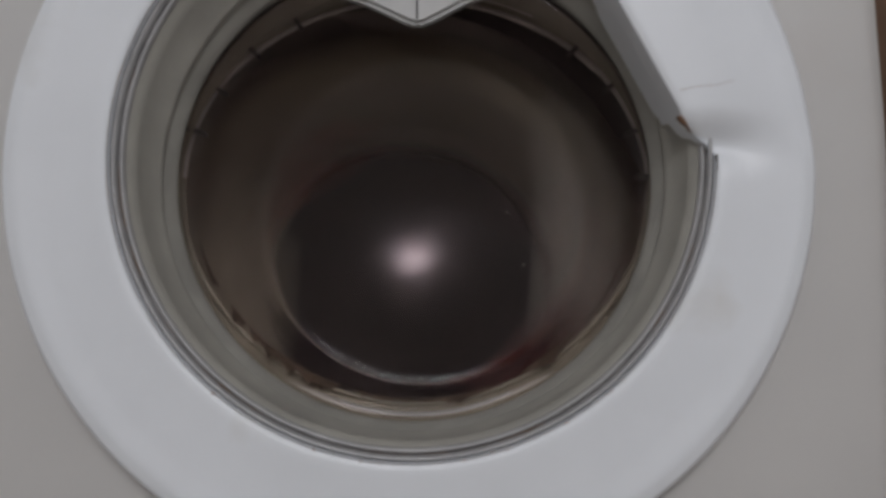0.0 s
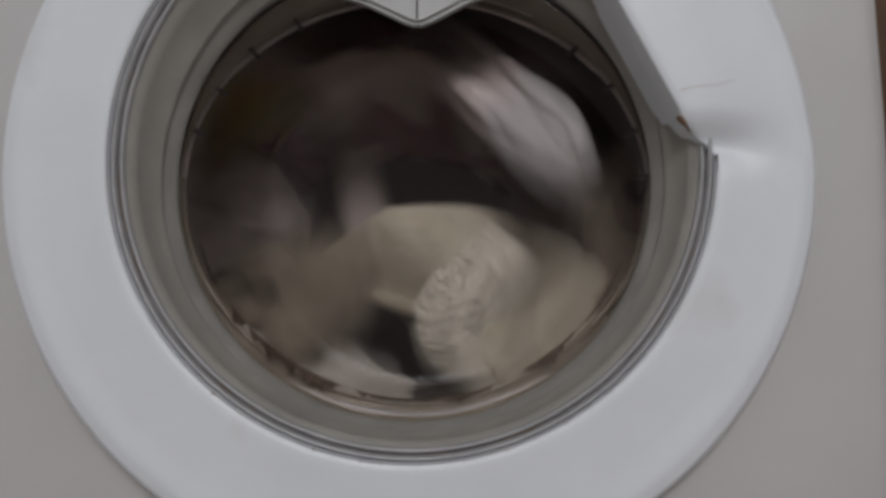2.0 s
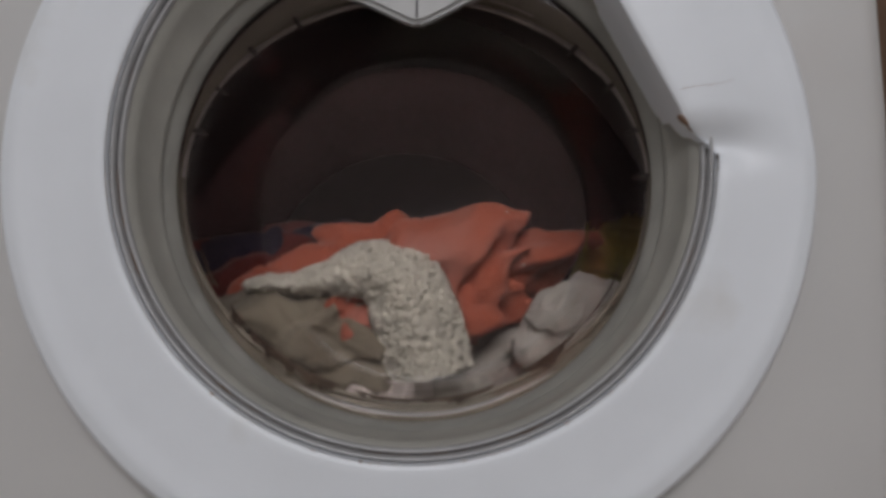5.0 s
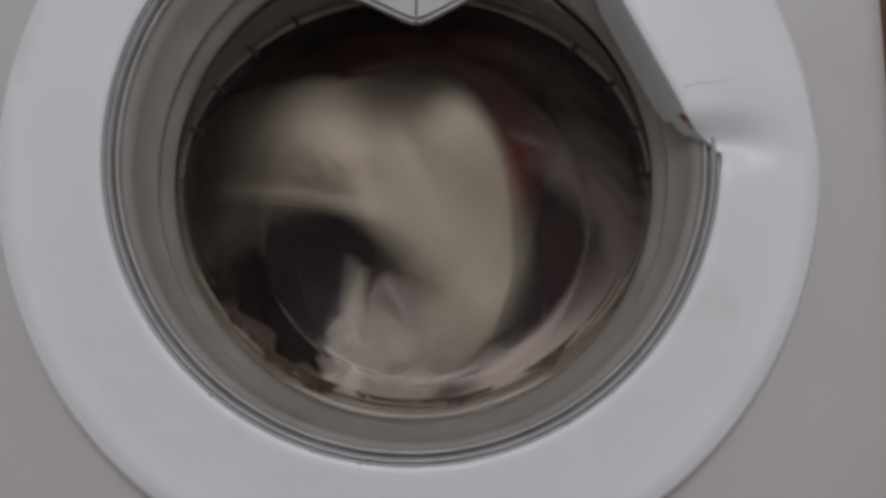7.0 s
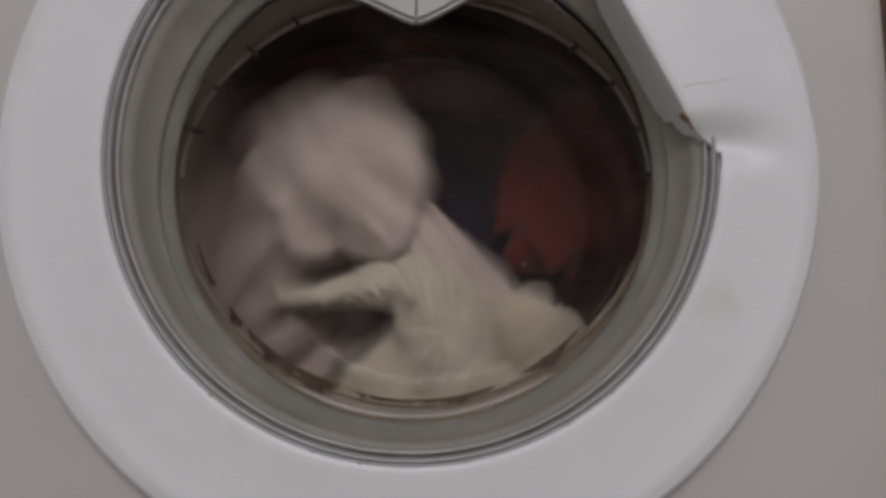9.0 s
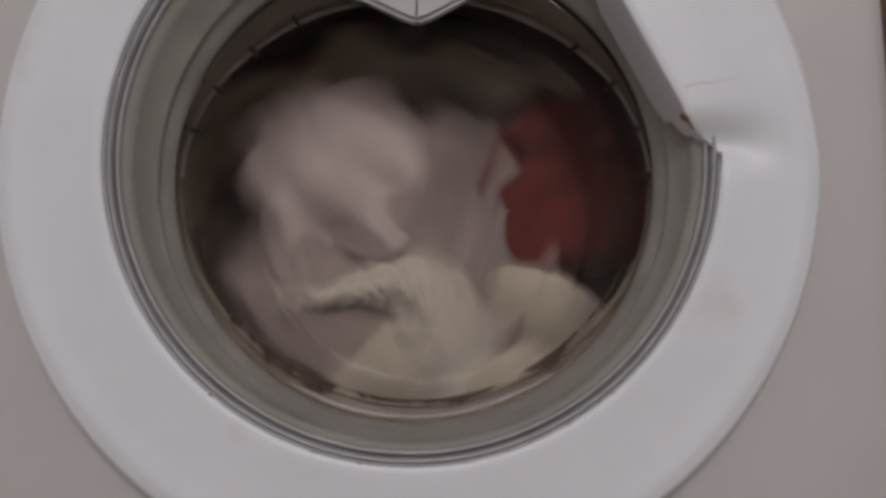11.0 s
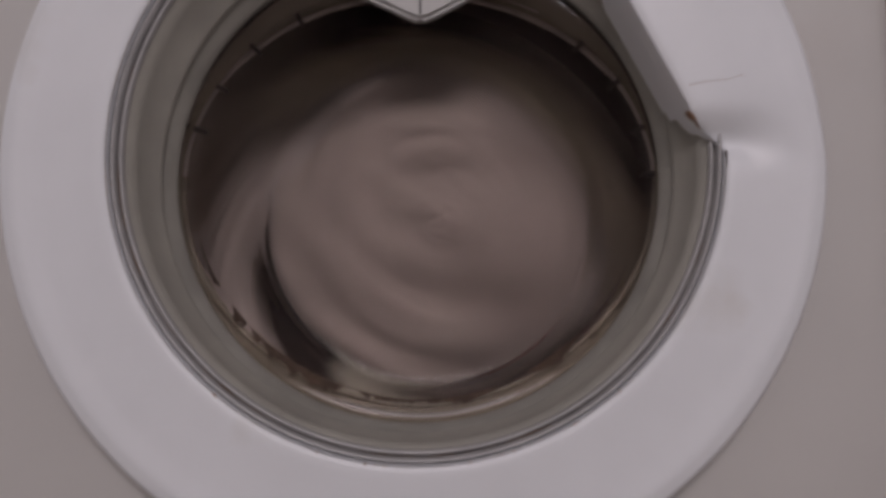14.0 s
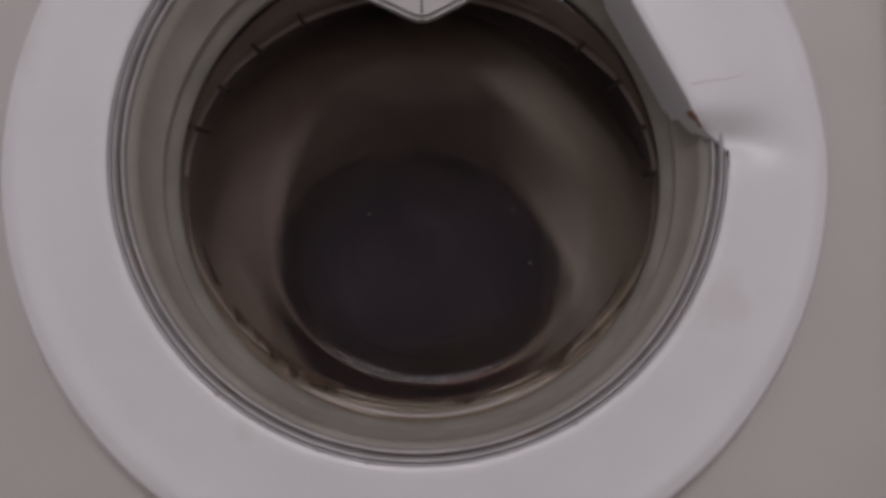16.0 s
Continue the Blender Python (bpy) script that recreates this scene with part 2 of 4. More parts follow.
part("groove", lathe([(0.1832, 0.009, 0, ZC), (0.1815, 0.0105, 0, ZC), (0.1812, 0.0075, 0, ZC)]), DARK_LINE, door, "grimy dark groove")
part("trim_ring", lathe([(0.1813, 0.0075, 0, ZC), (0.1805, 0.0062, 0, ZC), (0.1792, 0.0066, 0, ZC), (0.1788, 0.0105, 0, ZC)]), CHROME, door, "dull chrome trim ring")
part("groove", lathe([(0.1865, 0.0065, 0, ZC), (0.1872, 0.0042, 0, ZC), (0.1878, 0.0016, 0, ZC), (0.1868, 0.0012, 0, ZC)], first=28), BROWN_LINE, door, "brown grime along the rim")
part("bezel", lathe([(0.1789, 0.0105, 0, ZC), (0.1775, 0.012, 0, ZC), (0.1745, 0.0135, 0, ZC - 0.001), (0.1735, 0.0175, 0, ZC - 0.002), (0.1655, 0.032, 0, ZC - 0.008), (0.1640, 0.0335, 0, ZC - 0.0085), (0.1648, 0.0355, 0, ZC - 0.0085), (0.1662, 0.0362, 0, ZC - 0.009)]), GREY, door, "grey plastic inner bezel")
part("collar", lathe([(0.1668, 0.0352, 0, ZC - 0.009), (0.1640, 0.0375, 0, ZC - 0.0092), (0.1600, 0.0432, 0, ZC - 0.0098), (0.1586, 0.0452, 0, ZC - 0.0100), (0.1582, 0.0466, 0, ZC - 0.0102), (0.1590, 0.0490, 0, ZC - 0.0110), (0.1640, 0.0530, 0, ZC - 0.0170), (0.170, 0.057, 0, ZC - 0.0196)]), COLLAR, door, "grey sloping collar inside the bezel")
# hairline crack and rust at the grip
crack = bmesh.new()
for k in range(14):
    f = k / 13
    x, z = 0.1622 + f * 0.033, 0.4985 + f * 0.0063 + 0.0006 * math.sin(7 * f)
    h = 0.00016 * (1 - 0.6 * f)
    crack.verts.new((x, -0.0098, z - h)), crack.verts.new((x, -0.0098, z + h))
crack.verts.ensure_lookup_table()
for k in range(13):
    crack.faces.new((crack.verts[2 * k], crack.verts[2 * k + 2], crack.verts[2 * k + 3], crack.verts[2 * k + 1]))
part("crack", crack, RUST, door, "thin brown hairline crack")


rnd = random.Random(12)
for k in range(7):
    bm = bmesh.new()
    size = rnd.uniform(0.0008, 0.0019)
    bmesh.ops.create_icosphere(bm, subdivisions=2, radius=1, matrix=Matrix.Translation((0.1632 + k * 0.0016, -0.0035 + 0.0012 * k, 0.4833 - k * 0.0011)) @ Matrix.Diagonal((size * 1.5, 0.0022, size, 1)))
    part("rust_spot", bm, RUST, door, "brown rust at the grip's corner")
for k in range(14):
    q = math.radians(rnd.uniform(222, 318))
    bm = bmesh.new()
    bmesh.ops.create_icosphere(bm, subdivisions=1, radius=rnd.uniform(0.0005, 0.0011), matrix=Matrix.Translation((0.1873 * math.cos(q), 0.0012, ZC + 0.1873 * math.sin(q))))
    part("rust_spot", bm, RUST, door)


def bowl():
    rows = [(0.1665, 0.052, 0, 0), (0.1600, 0.0545, 0, 0), (0.1550, 0.060, 0, 0), (0.1510, 0.067, 0, 0), (0.1440, 0.082, 0, 0), (0.1375, 0.097, 0, 0), (0.1320, 0.110, 0, 0), (0.1285, 0.1185, 0, 0), (0.1265, 0.1208, 0, 0), (0.1225, 0.1219, 0, 0), (0.119, 0.1223, 0, 0), (0.114, 0.12275, 0, 0), (0.09, 0.1248, 0, 0), (0.06, 0.1270, 0, 0), (0.03, 0.1282, 0, 0), (0.012, 0.1285, 0, 0)]

    def centre(y):
        k = min(1, max(0, (y - 0.05) / 0.08))
        return 0.005 * k, ZC - 0.0196 - 0.009 * k
    outer = [(r, y, *centre(y)) for r, y, _, _ in rows]
    inner = []
    for r, y, _, _ in rows:
        cx, cz = centre(y)
        inner.append((max(0.004, r - 0.004 * smooth01(0.05, 0.11, r)), y - 0.0045 * (1 - 0.6 * smooth01(0.1, 0.16, r)), cx, cz))
    bm = lathe(outer + inner[::-1], 160, closed=True)
    n = len(outer)
    bm.verts.ensure_lookup_table()
    bm.verts.index_update()
    doomed = [f for f in bm.faces if all(v.index // 160 in (n - 1, n) for v in f.verts)]
    bmesh.ops.delete(bm, geom=doomed, context="FACES_ONLY")
    for k in (n - 1, n):
        ring = [bm.verts[k * 160 + i] for i in range(160)]
        tip = bm.verts.new(sum((v.co for v in ring), Vector()) / 160)
        for i in range(160):
            bm.faces.new((ring[i], ring[(i + 1) % 160], tip))
        bm.verts.ensure_lookup_table()
    return bm


glass = part("glass_bowl", bowl(), GLASS, door, "clear glass bowl of the door")
glass.visible_shadow = False


# drops of water on the glass
rnd = random.Random(5)
for k in range(10):
    ang, rr = rnd.uniform(0, 6.28), 0.095 * math.sqrt(rnd.random())
    bm = bmesh.new()
    size = rnd.uniform(0.0004, 0.0009)
    bmesh.ops.create_icosphere(bm, subdivisions=2, radius=1, matrix=Matrix.Translation((0.005 + rr * math.cos(ang), 0.1290, ZC - 0.0326 + rr * math.sin(ang))) @ Matrix.Diagonal((size, 0.0022, size * 1.3, 1)))
    part("water_drop", bm, DROP, door)


def lip(a):
    """The free edge of the door seal: round above, flatter below."""
    c, s = math.cos(a), math.sin(a)
    b = 0.1396 if s > 0 else 0.159
    return Vector((-0.001 + 0.1675 * c, 0.098 - 0.006 * (s < 0) * -s, 0.457 + b * s))


def seal_surface():
    rows = [(0.0, 0.0, 0.0), (0.15, 0.001, 0.001), (0.4, 0.001, 0.001), (0.50, -0.004, -0.003), (0.60, 0.003, 0.003), (0.85, 0.001, 0.003), (0.95, -0.001, -0.001), (1.0, 0.0, 0.0), (1.02, 0.004, 0.003), (0.99, 0.012, 0.006), (0.90, 0.02, 0.012)]

    def fn(u, v):
        a = 2 * math.pi * u
        c, s = math.cos(a), math.sin(a)
        p0 = Vector((0.1660 * c, 0.0560, ZC - 0.0196 + 0.1660 * s))
        p1 = lip(a)
        k, out, dy = rows[round(v * 10)]
        p = p0.lerp(p1, k)
        wob = 0.0012 * noise.noise(Vector((c * 4, s * 4, v * 5)))
        return Vector((p.x + (out + wob) * c, p.y + dy, p.z + (out + wob) * s))
    return grid_surface(fn, 200, 10, wrap_u=True)


seal = part("door_seal", seal_surface(), RUBBER, machine, "grey rubber door seal, damp and dirty")


def tube(points, radius, sides=8, closed=False, tapered=False):
    """A thin round bead along points."""
    bm = bmesh.new()
    rings, n = [], len(points)
    for i, p in enumerate(points):
        a, b = points[(i - 1) % n if closed else max(0, i - 1)], points[(i + 1) % n if closed else min(n - 1, i + 1)]
        t = (b - a).normalized()
        u = t.cross(Vector((0.1, 1, 0.05))).normalized()
        w = t.cross(u)
        rad = radius * (min(1, 0.12 + 4 * i / n, 0.12 + 4 * (n - 1 - i) / n) if tapered else 1)
        rings.append([bm.verts.new(p + rad * (math.cos(2 * math.pi * k / sides) * u + math.sin(2 * math.pi * k / sides) * w)) for k in range(sides)])
    for i in range(n if closed else n - 1):
        for k in range(sides):
            bm.faces.new((rings[i][k], rings[i][(k + 1) % sides], rings[(i + 1) % n][(k + 1) % sides], rings[(i + 1) % n][k]))
    return bm


# upper beads take a paler colour, light painted onto the shaded lip line
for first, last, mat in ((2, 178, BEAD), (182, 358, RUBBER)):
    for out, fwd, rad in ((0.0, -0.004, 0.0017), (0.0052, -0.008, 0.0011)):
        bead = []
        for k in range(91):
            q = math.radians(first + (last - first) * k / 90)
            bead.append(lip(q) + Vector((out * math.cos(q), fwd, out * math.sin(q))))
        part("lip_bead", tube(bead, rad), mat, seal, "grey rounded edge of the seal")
# pale tapered bead added to stand for the highlight along the lower fold
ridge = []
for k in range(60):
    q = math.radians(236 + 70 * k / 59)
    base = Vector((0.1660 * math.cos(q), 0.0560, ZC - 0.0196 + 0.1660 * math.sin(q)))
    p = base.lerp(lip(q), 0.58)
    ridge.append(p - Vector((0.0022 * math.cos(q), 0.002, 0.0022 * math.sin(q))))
part("fold_highlight", tube(ridge, 0.0032, tapered=True), LIGHT_GREY, seal, "pale bead painting a highlight on the rubber fold")
# ribs across the seal
for deg in (4, 17, 31, 45, 122, 136, 150, 163):
    a = math.radians(deg)
    p0, p1 = Vector((0.165 * math.cos(a), 0.066, ZC - 0.0196 + 0.165 * math.sin(a))), lip(a)
    d = (p1 - p0)
    bm = bmesh.new()
    bmesh.ops.create_cube(bm, size=1, matrix=Matrix.Translation(p0 + d * 0.6) @ Matrix.Rotation(-a, 4, "Y") @ Matrix.Diagonal((0.016, 0.010, 0.0028, 1)))
    bmesh.ops.bevel(bm, geom=bm.edges[:], offset=0.0008, segments=1, affect="EDGES")
    part("rib", bm, TUB, seal)


def flap():
    """The wedge of the water inlet at the top of the seal."""
    bm = bmesh.new()
    outline = [(-0.0697, 0.5924), (-0.0379, 0.5826), (-0.0219, 0.5753), (-0.0053, 0.5672), (0.0011, 0.5656), (0.0074, 0.5672), (0.0217, 0.5745), (0.0376, 0.5834), (0.0674, 0.5924), (0.055, 0.632), (-0.055, 0.632)]
    f = bm.faces.new([bm.verts.new((x, 0.062, z)) for x, z in outline])
    ext = bmesh.ops.extrude_face_region(bm, geom=[f])
    bmesh.ops.translate(bm, vec=(0, 0.012, 0), verts=[v for v in ext["geom"] if isinstance(v, bmesh.types.BMVert)])
    bmesh.ops.bevel(bm, geom=bm.edges[:], offset=0.003, segments=2, affect="EDGES")
    return bm


part("inlet_flap", flap(), LIGHT_GREY, seal, "grey wedge-shaped water inlet flap", smooth=False)
part("seam", box(0.0005, 0.0017, 0.0606, 0.0616, 0.5696, 0.63, 0.0003, 1), TUB, seal)
# grime along the lower lip: ragged dark patches left by the water
def grime(first, last, seed, reach):
    n = 320

    def fn(u, v):
        a = math.radians(first + (last - first) * u)
        c, sn = math.cos(a), math.sin(a)
        p0 = Vector((0.1660 * c, 0.0560, ZC - 0.0196 + 0.1660 * sn))
        size = max(0.0, 0.32 + 0.8 * noise.noise(Vector((u * 7, seed, 0))) + 0.45 * noise.noise(Vector((u * 19, seed, 4))) + 0.25 * noise.noise(Vector((u * 60, seed, 9)))) * math.sin(math.pi * u) ** 0.4
        k = 1.0 - reach * size * v
        p = p0.lerp(lip(a), k)
        return Vector((p.x - 0.0048 * c, p.y - 0.001, p.z - 0.0048 * sn))
    return grid_surface(fn, n, 5)


part("grime", grime(196, 270, 3, 0.55), GRIME, seal, "brown-black grime on the seal")
part("grime", grime(250, 338, 8, 0.40), GRIME, seal, "brown-black grime on the seal")

part("tub", lathe([(0.20, 0.112, AX, AZ + 0.01), (0.278, 0.114, AX, AZ), (0.278, 0.46, AX, AZ), (0.001, 0.46, AX, AZ)]), TUB, machine, "dark plastic outer tub")

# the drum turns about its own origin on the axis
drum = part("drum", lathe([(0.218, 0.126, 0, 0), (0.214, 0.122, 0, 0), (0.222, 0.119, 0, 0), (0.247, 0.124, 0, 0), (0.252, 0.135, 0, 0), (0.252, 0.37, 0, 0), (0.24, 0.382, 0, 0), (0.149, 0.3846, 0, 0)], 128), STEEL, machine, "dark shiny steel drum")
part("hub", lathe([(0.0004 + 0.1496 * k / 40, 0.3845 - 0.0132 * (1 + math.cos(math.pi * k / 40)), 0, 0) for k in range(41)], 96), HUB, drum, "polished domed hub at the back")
for k in range(3):
    def paddle(u, v):
        y = 0.15 + 0.21 * u
        w = 0.030 * (1 - v)
        return Vector(((-1 if v < 0.5 else 1) * 0.0, y, 0.0)) + Vector((0.030 * math.cos(math.pi * v), 0, 0.252 - 0.045 * math.sin(math.pi * v) * min(1, 6 * u, 6 * (1 - u))))
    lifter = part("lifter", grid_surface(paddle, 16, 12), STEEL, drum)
    lifter.matrix_basis = pose(0, 0, 0, 0, 120 * k + 40, 0)

# a brown wooden cupboard close beside the machine
cupboard = tagged(new("wooden_cupboard"), "brown wooden cupboard beside the washing machine", "cupboard")
part("carcass", box(0.311, 0.756, 0.025, 0.6, 0.06, 0.90, 0.003), WOOD, cupboard)
part("cupboard_door", box(0.313, 0.754, 0.004, 0.023, 0.07, 0.89, 0.003), WOOD, cupboard)
part("plinth", box(0.316, 0.751, 0.06, 0.58, 0.0, 0.059), TUB, cupboard)


# ---- the laundry ----
def curve_point(pts, u):
    k = u * (len(pts) - 1)
    i = min(len(pts) - 2, int(k))
    f = k - i
    p = [Vector(pts[min(len(pts) - 1, max(0, j))]) for j in (i - 1, i, i + 1, i + 2)]
    return 0.5 * (2 * p[1] + (p[2] - p[0]) * f + (2 * p[0] - 5 * p[1] + 4 * p[2] - p[3]) * f * f + (3 * p[1] - p[0] - 3 * p[2] + p[3]) * f ** 3)


def ridged(p):
    return 1 - 2 * abs(noise.noise(p))


def finish(name, bm, mat, label, category, thick=0.004):
    ob = mesh_object(name, bm, mat)
    if thick:
        mod = ob.modifiers.new("thickness", "SOLIDIFY")
        mod.thickness, mod.offset = thick, 0
    return tagged(ob, label, category, group="laundry in the drum")


def band(path, widths, pleats, depth, seed, nu=120, nv=60, fuzz=0.0, crumple=0.006, rounded=0.0):
    """A long gathered cloth along a path in the plane of the door; its pleats run along it."""
    def fn(u, v):
        p, q = curve_point(path, max(0, u - 0.01)), curve_point(path, min(1, u + 0.01))
        t = (q - p).normalized()
        n = Vector((-t.z, 0, t.x))
        c = curve_point(path, u)
        s = 2 * v - 1
        w = float(np.interp(u, np.linspace(0, 1, len(widths)), widths)) * (1 + 0.15 * noise.noise(Vector((u * 3, seed, s))))
        if rounded:
            near = min(u, 1 - u) / rounded
            w *= math.sqrt(max(0.02, 1 - max(0, 1 - near) ** 2))
        bend = 0.45 * noise.noise(Vector((u * 2.2, s * 0.5, seed))) + 0.2 * noise.noise(Vector((u * 6, s, seed + 4)))
        f = math.sin(pleats * math.pi * (s + bend))
        y = depth * (0.55 * f - 1.1 * (1 - abs(f)) ** 2 * (0.4 + noise.noise(Vector((s * 2, u * 2, seed + 7)))) + 0.16 * math.sin(3.3 * pleats * math.pi * s + 9 * bend))
        y += 0.022 * s * s + crumple * ridged(Vector((u * 6, s * 2, seed)))
        out = c + n * w * s + Vector((0, y, 0))
        if fuzz:
            out += fuzz * Vector((noise.noise(out * 520), noise.noise(out * 520 + Vector((9, 0, 0))) - abs(noise.noise(out * 330)), noise.noise(out * 520 + Vector((0, 9, 0)))))
        return out
    return grid_surface(fn, nu, nv)


def lump(sx, sy, sz, seed, freq=1.0, amp=1.0, along=(1, 1, 1), nu=120, nv=80):
    """A heap of wet cloth: a low uneven body with long winding folds."""
    off = Vector((seed * 7.3, seed * 3.1, seed * 1.7))
    lean = 0.6 * math.sin(seed * 2.1)

    def fn(u, v):
        a, b = 2 * math.pi * u, math.pi * (0.004 + 0.992 * v)
        d = Vector((math.cos(a) * math.sin(b), -math.cos(b), math.sin(a) * math.sin(b)))
        q = Vector((d.x * along[0], d.y * along[1], d.z * along[2])) * freq
        wx, wy, wz = (noise.noise(q * 1.4 + off), noise.noise(q * 1.4 - off), noise.noise(q * 0.9 + off * 2))
        f1 = math.sin(6.0 * (q.z + lean * q.x) + 5.0 * wx)
        f2 = math.sin(11.0 * (q.x * 0.8 - q.z * 0.5 + 0.4 * q.y) + 6.0 * wy)
        k = 1 + amp * (0.10 * (1 - abs(f1)) ** 1.5 + 0.08 * f1 + 0.05 * f2) + 0.42 * wz + 0.07 * noise.noise(q * 4 + off)
        return Vector((d.x * sx * k, d.y * sy * k * (1 + 0.3 * wx), d.z * sz * k))
    return grid_surface(fn, nu, nv, wrap_u=True)


def fan_sheet(rx, rz, seed, folds=11, fold=0.016, dome=1.0, nu=170, nv=80, ragged=0.26):
    """A wide sheet gathered at its upper side, spreading in soft folds, with a ragged outline."""
    def fn(u, v):
        a = 2 * math.pi * u
        k = 1 + ragged * noise.noise(Vector((1.6 * math.cos(a), 1.6 * math.sin(a), seed))) + 0.35 * ragged * noise.noise(Vector((3.4 * math.cos(a), 3.4 * math.sin(a), seed + 5)))
        r = max(v, 0.004) * k
        x, z = rx * r * math.cos(a), rz * r * math.sin(a)
        f = math.atan2(x, 0.24 - z)
        ph = folds * f + 2.6 * noise.noise(Vector((x * 8, z * 5, seed)))
        y = -fold * (1 - abs(math.sin(ph))) ** 1.3 * smooth01(0.02, 0.16, 0.24 - z)
        y += 0.35 * fold * math.sin(2.3 * ph + 1 + 3 * noise.noise(Vector((x * 12, z * 7, seed + 9))))
        y += dome * (x * x + z * z) + 0.016 * noise.noise(Vector((x * 12, z * 12, seed + 3))) + 0.003 * ridged(Vector((x * 34, z * 20, seed)))
        y += 0.05 * smooth01(0.85, 1.0, v) ** 2
        return Vector((x, y, z))
    return grid_surface(fn, nu, nv, wrap_u=True)


def towel_slab(lx, lz, seed, bend=1.5, nu=100, nv=70):
    """A thick soft towel, bowed over, with a rolled hem along one edge."""
    def fn(u, v):
        s, t = 2 * u - 1, 2 * v - 1
        round_off = 1 - 0.30 * abs(s) ** 3
        x, z = lx * s * (1 - 0.08 * t * t), lz * t * round_off
        z += 0.016 * math.sin(2.2 * s + seed) - 0.46 * x * x / lx
        y = bend * x * x + 2.2 * z * z + 0.015 * math.sin(30 * (z + 0.4 * x) + 4 * noise.noise(Vector((x * 7, z * 7, seed + 2)))) + 0.016 * noise.noise(Vector((x * 11, z * 11, seed))) + 0.005 * math.sin(26 * z + 9 * x)
        y -= 0.007 * math.exp(-((t + 0.93) / 0.06) ** 2)
        return Vector((x, y, z))
    return grid_surface(fn, nu, nv)


def wall_cloth(front, back, span, y0, y1, seed, nu=150, nv=44):
    """A wet cloth pressed against the drum's wall, its origin on the axis, its middle straight above it."""
    def fn(u, v):
        a = math.radians(span) * (u - 0.5)
        y = y0 + (y1 - y0) * v + 0.022 * noise.noise(Vector((a * 2.5, seed, 0))) * (1 - v)
        r = front + (back - front) * v + 0.020 * noise.noise(Vector((a * 3.2, y * 9, seed))) + 0.007 * math.sin(14 * a + 5 * noise.noise(Vector((a * 2, y * 12, seed + 3))))
        r += 0.03 * (smooth01(0.12, 0.0, u) + smooth01(0.88, 1.0, u)) + 0.018 * smooth01(0.15, 0.0, v)
        return Vector((r * math.sin(a), y, r * math.cos(a)))
    return grid_surface(fn, nu, nv)


long_sheet = finish("bed_sheet", band([(-0.135, 0, -0.075), (-0.145, 0, 0.01), (-0.115, 0, 0.085), (-0.045, 0, 0.122), (0.025, 0, 0.085), (0.07, 0, 0.01), (0.108, 0, -0.07), (0.148, 0, -0.135)], [0.020, 0.027, 0.030, 0.032, 0.034, 0.033, 0.032, 0.026], 1.15, 0.013, 3, rounded=0.09), SHEET, "pinkish-white cotton sheet twisted into a long pleated strand", "bed sheet")
wide_sheet = finish("duvet_cover", fan_sheet(0.150, 0.140, 2), COVER, "wide pinkish-grey cotton cover in soft folds", "duvet cover")
crumpled = finish("pillowcase", fan_sheet(0.072, 0.092, 33, 9, 0.020, 1.2, 160, 60, 0.26), SHEET, "crumpled pinkish-white cotton pillowcase", "pillowcase")
cream = finish("bath_towel", towel_slab(0.150, 0.062, 1), CREAM, "cream-coloured thick bath towel with a hem", "towel", 0.009)
pale = finish("bathrobe", lump(0.080, 0.045, 0.065, 9, 1.0, 1.6), PALE, "pale grey-white soft cotton bundle", "cloth", 0)
terry = finish("hand_towel", band([(-0.113, 0.012, 0.0203), (-0.0723, 0.004, 0.0217), (-0.0362, -0.002, 0.0285), (-0.0113, -0.008, 0.0325), (0.0145, -0.012, 0.019), (0.0294, -0.012, -0.0181), (0.0398, -0.008, -0.0533)], [0.0036, 0.0072, 0.0154, 0.0235, 0.0316, 0.0334, 0.0325], 0.7, 0.006, 8, 260, 140, fuzz=0.0040, crumple=0.003), TERRY, "white terry hand towel with shaggy loops, folded over", "towel", 0.006)
orange = finish("t_shirt", lump(0.132, 0.045, 0.052, 2, 1.0, 1.7, (1.7, 1, 0.9)), ORANGE, "crumpled coral-orange cotton t-shirt", "shirt", 0)
red = finish("sweater", lump(0.115, 0.05, 0.075, 6, 1.0, 1.5), RED, "crumpled dark red cotton sweater", "sweater", 0)
navy = finish("trousers", lump(0.12, 0.030, 0.09, 7, 1.0, 0.8), NAVY, "dark navy cotton trousers in a heap", "trousers", 0)
olive = finish("dish_cloth", lump(0.042, 0.03, 0.045, 11, 0.8, 0.8), OLIVE, "small yellow-green patterned cloth", "cloth", 0)
beige = finish("bath_mat", lump(0.072, 0.045, 0.046, 13, 1.0, 1.5), OLDGREY, "beige-grey wet towelling bath mat", "bath mat", 0)
sock = finish("small_cloth", lump(0.050, 0.03, 0.040, 15, 0.8, 0.9), PALE, "small pale cotton cloth, half transparent with water", "cloth", 0)

shell_a = finish("table_cloth", wall_cloth(0.174, 0.146, 148, 0.155, 0.35, 4), TAUPE, "wet taupe cotton tablecloth pressed against the drum wall", "tablecloth")
shell_b = finish("beach_towel", wall_cloth(0.180, 0.152, 135, 0.150, 0.34, 17), DRAB, "wet drab beige towel pressed against the drum wall", "towel", 0.006)


def hem(thing, per_row, j, mat, radius, closed=False, first=0.0, last=1.0):
    """A stitched, rolled edge along one border of a cloth."""
    rows = [Vector(v.co) for v in list(thing.data.vertices)[j::per_row]]
    a, b = round(first * (len(rows) - 1)), round(last * (len(rows) - 1))
    part("hem", tube(rows[a:b + 1], radius, 6, closed), mat, thing)


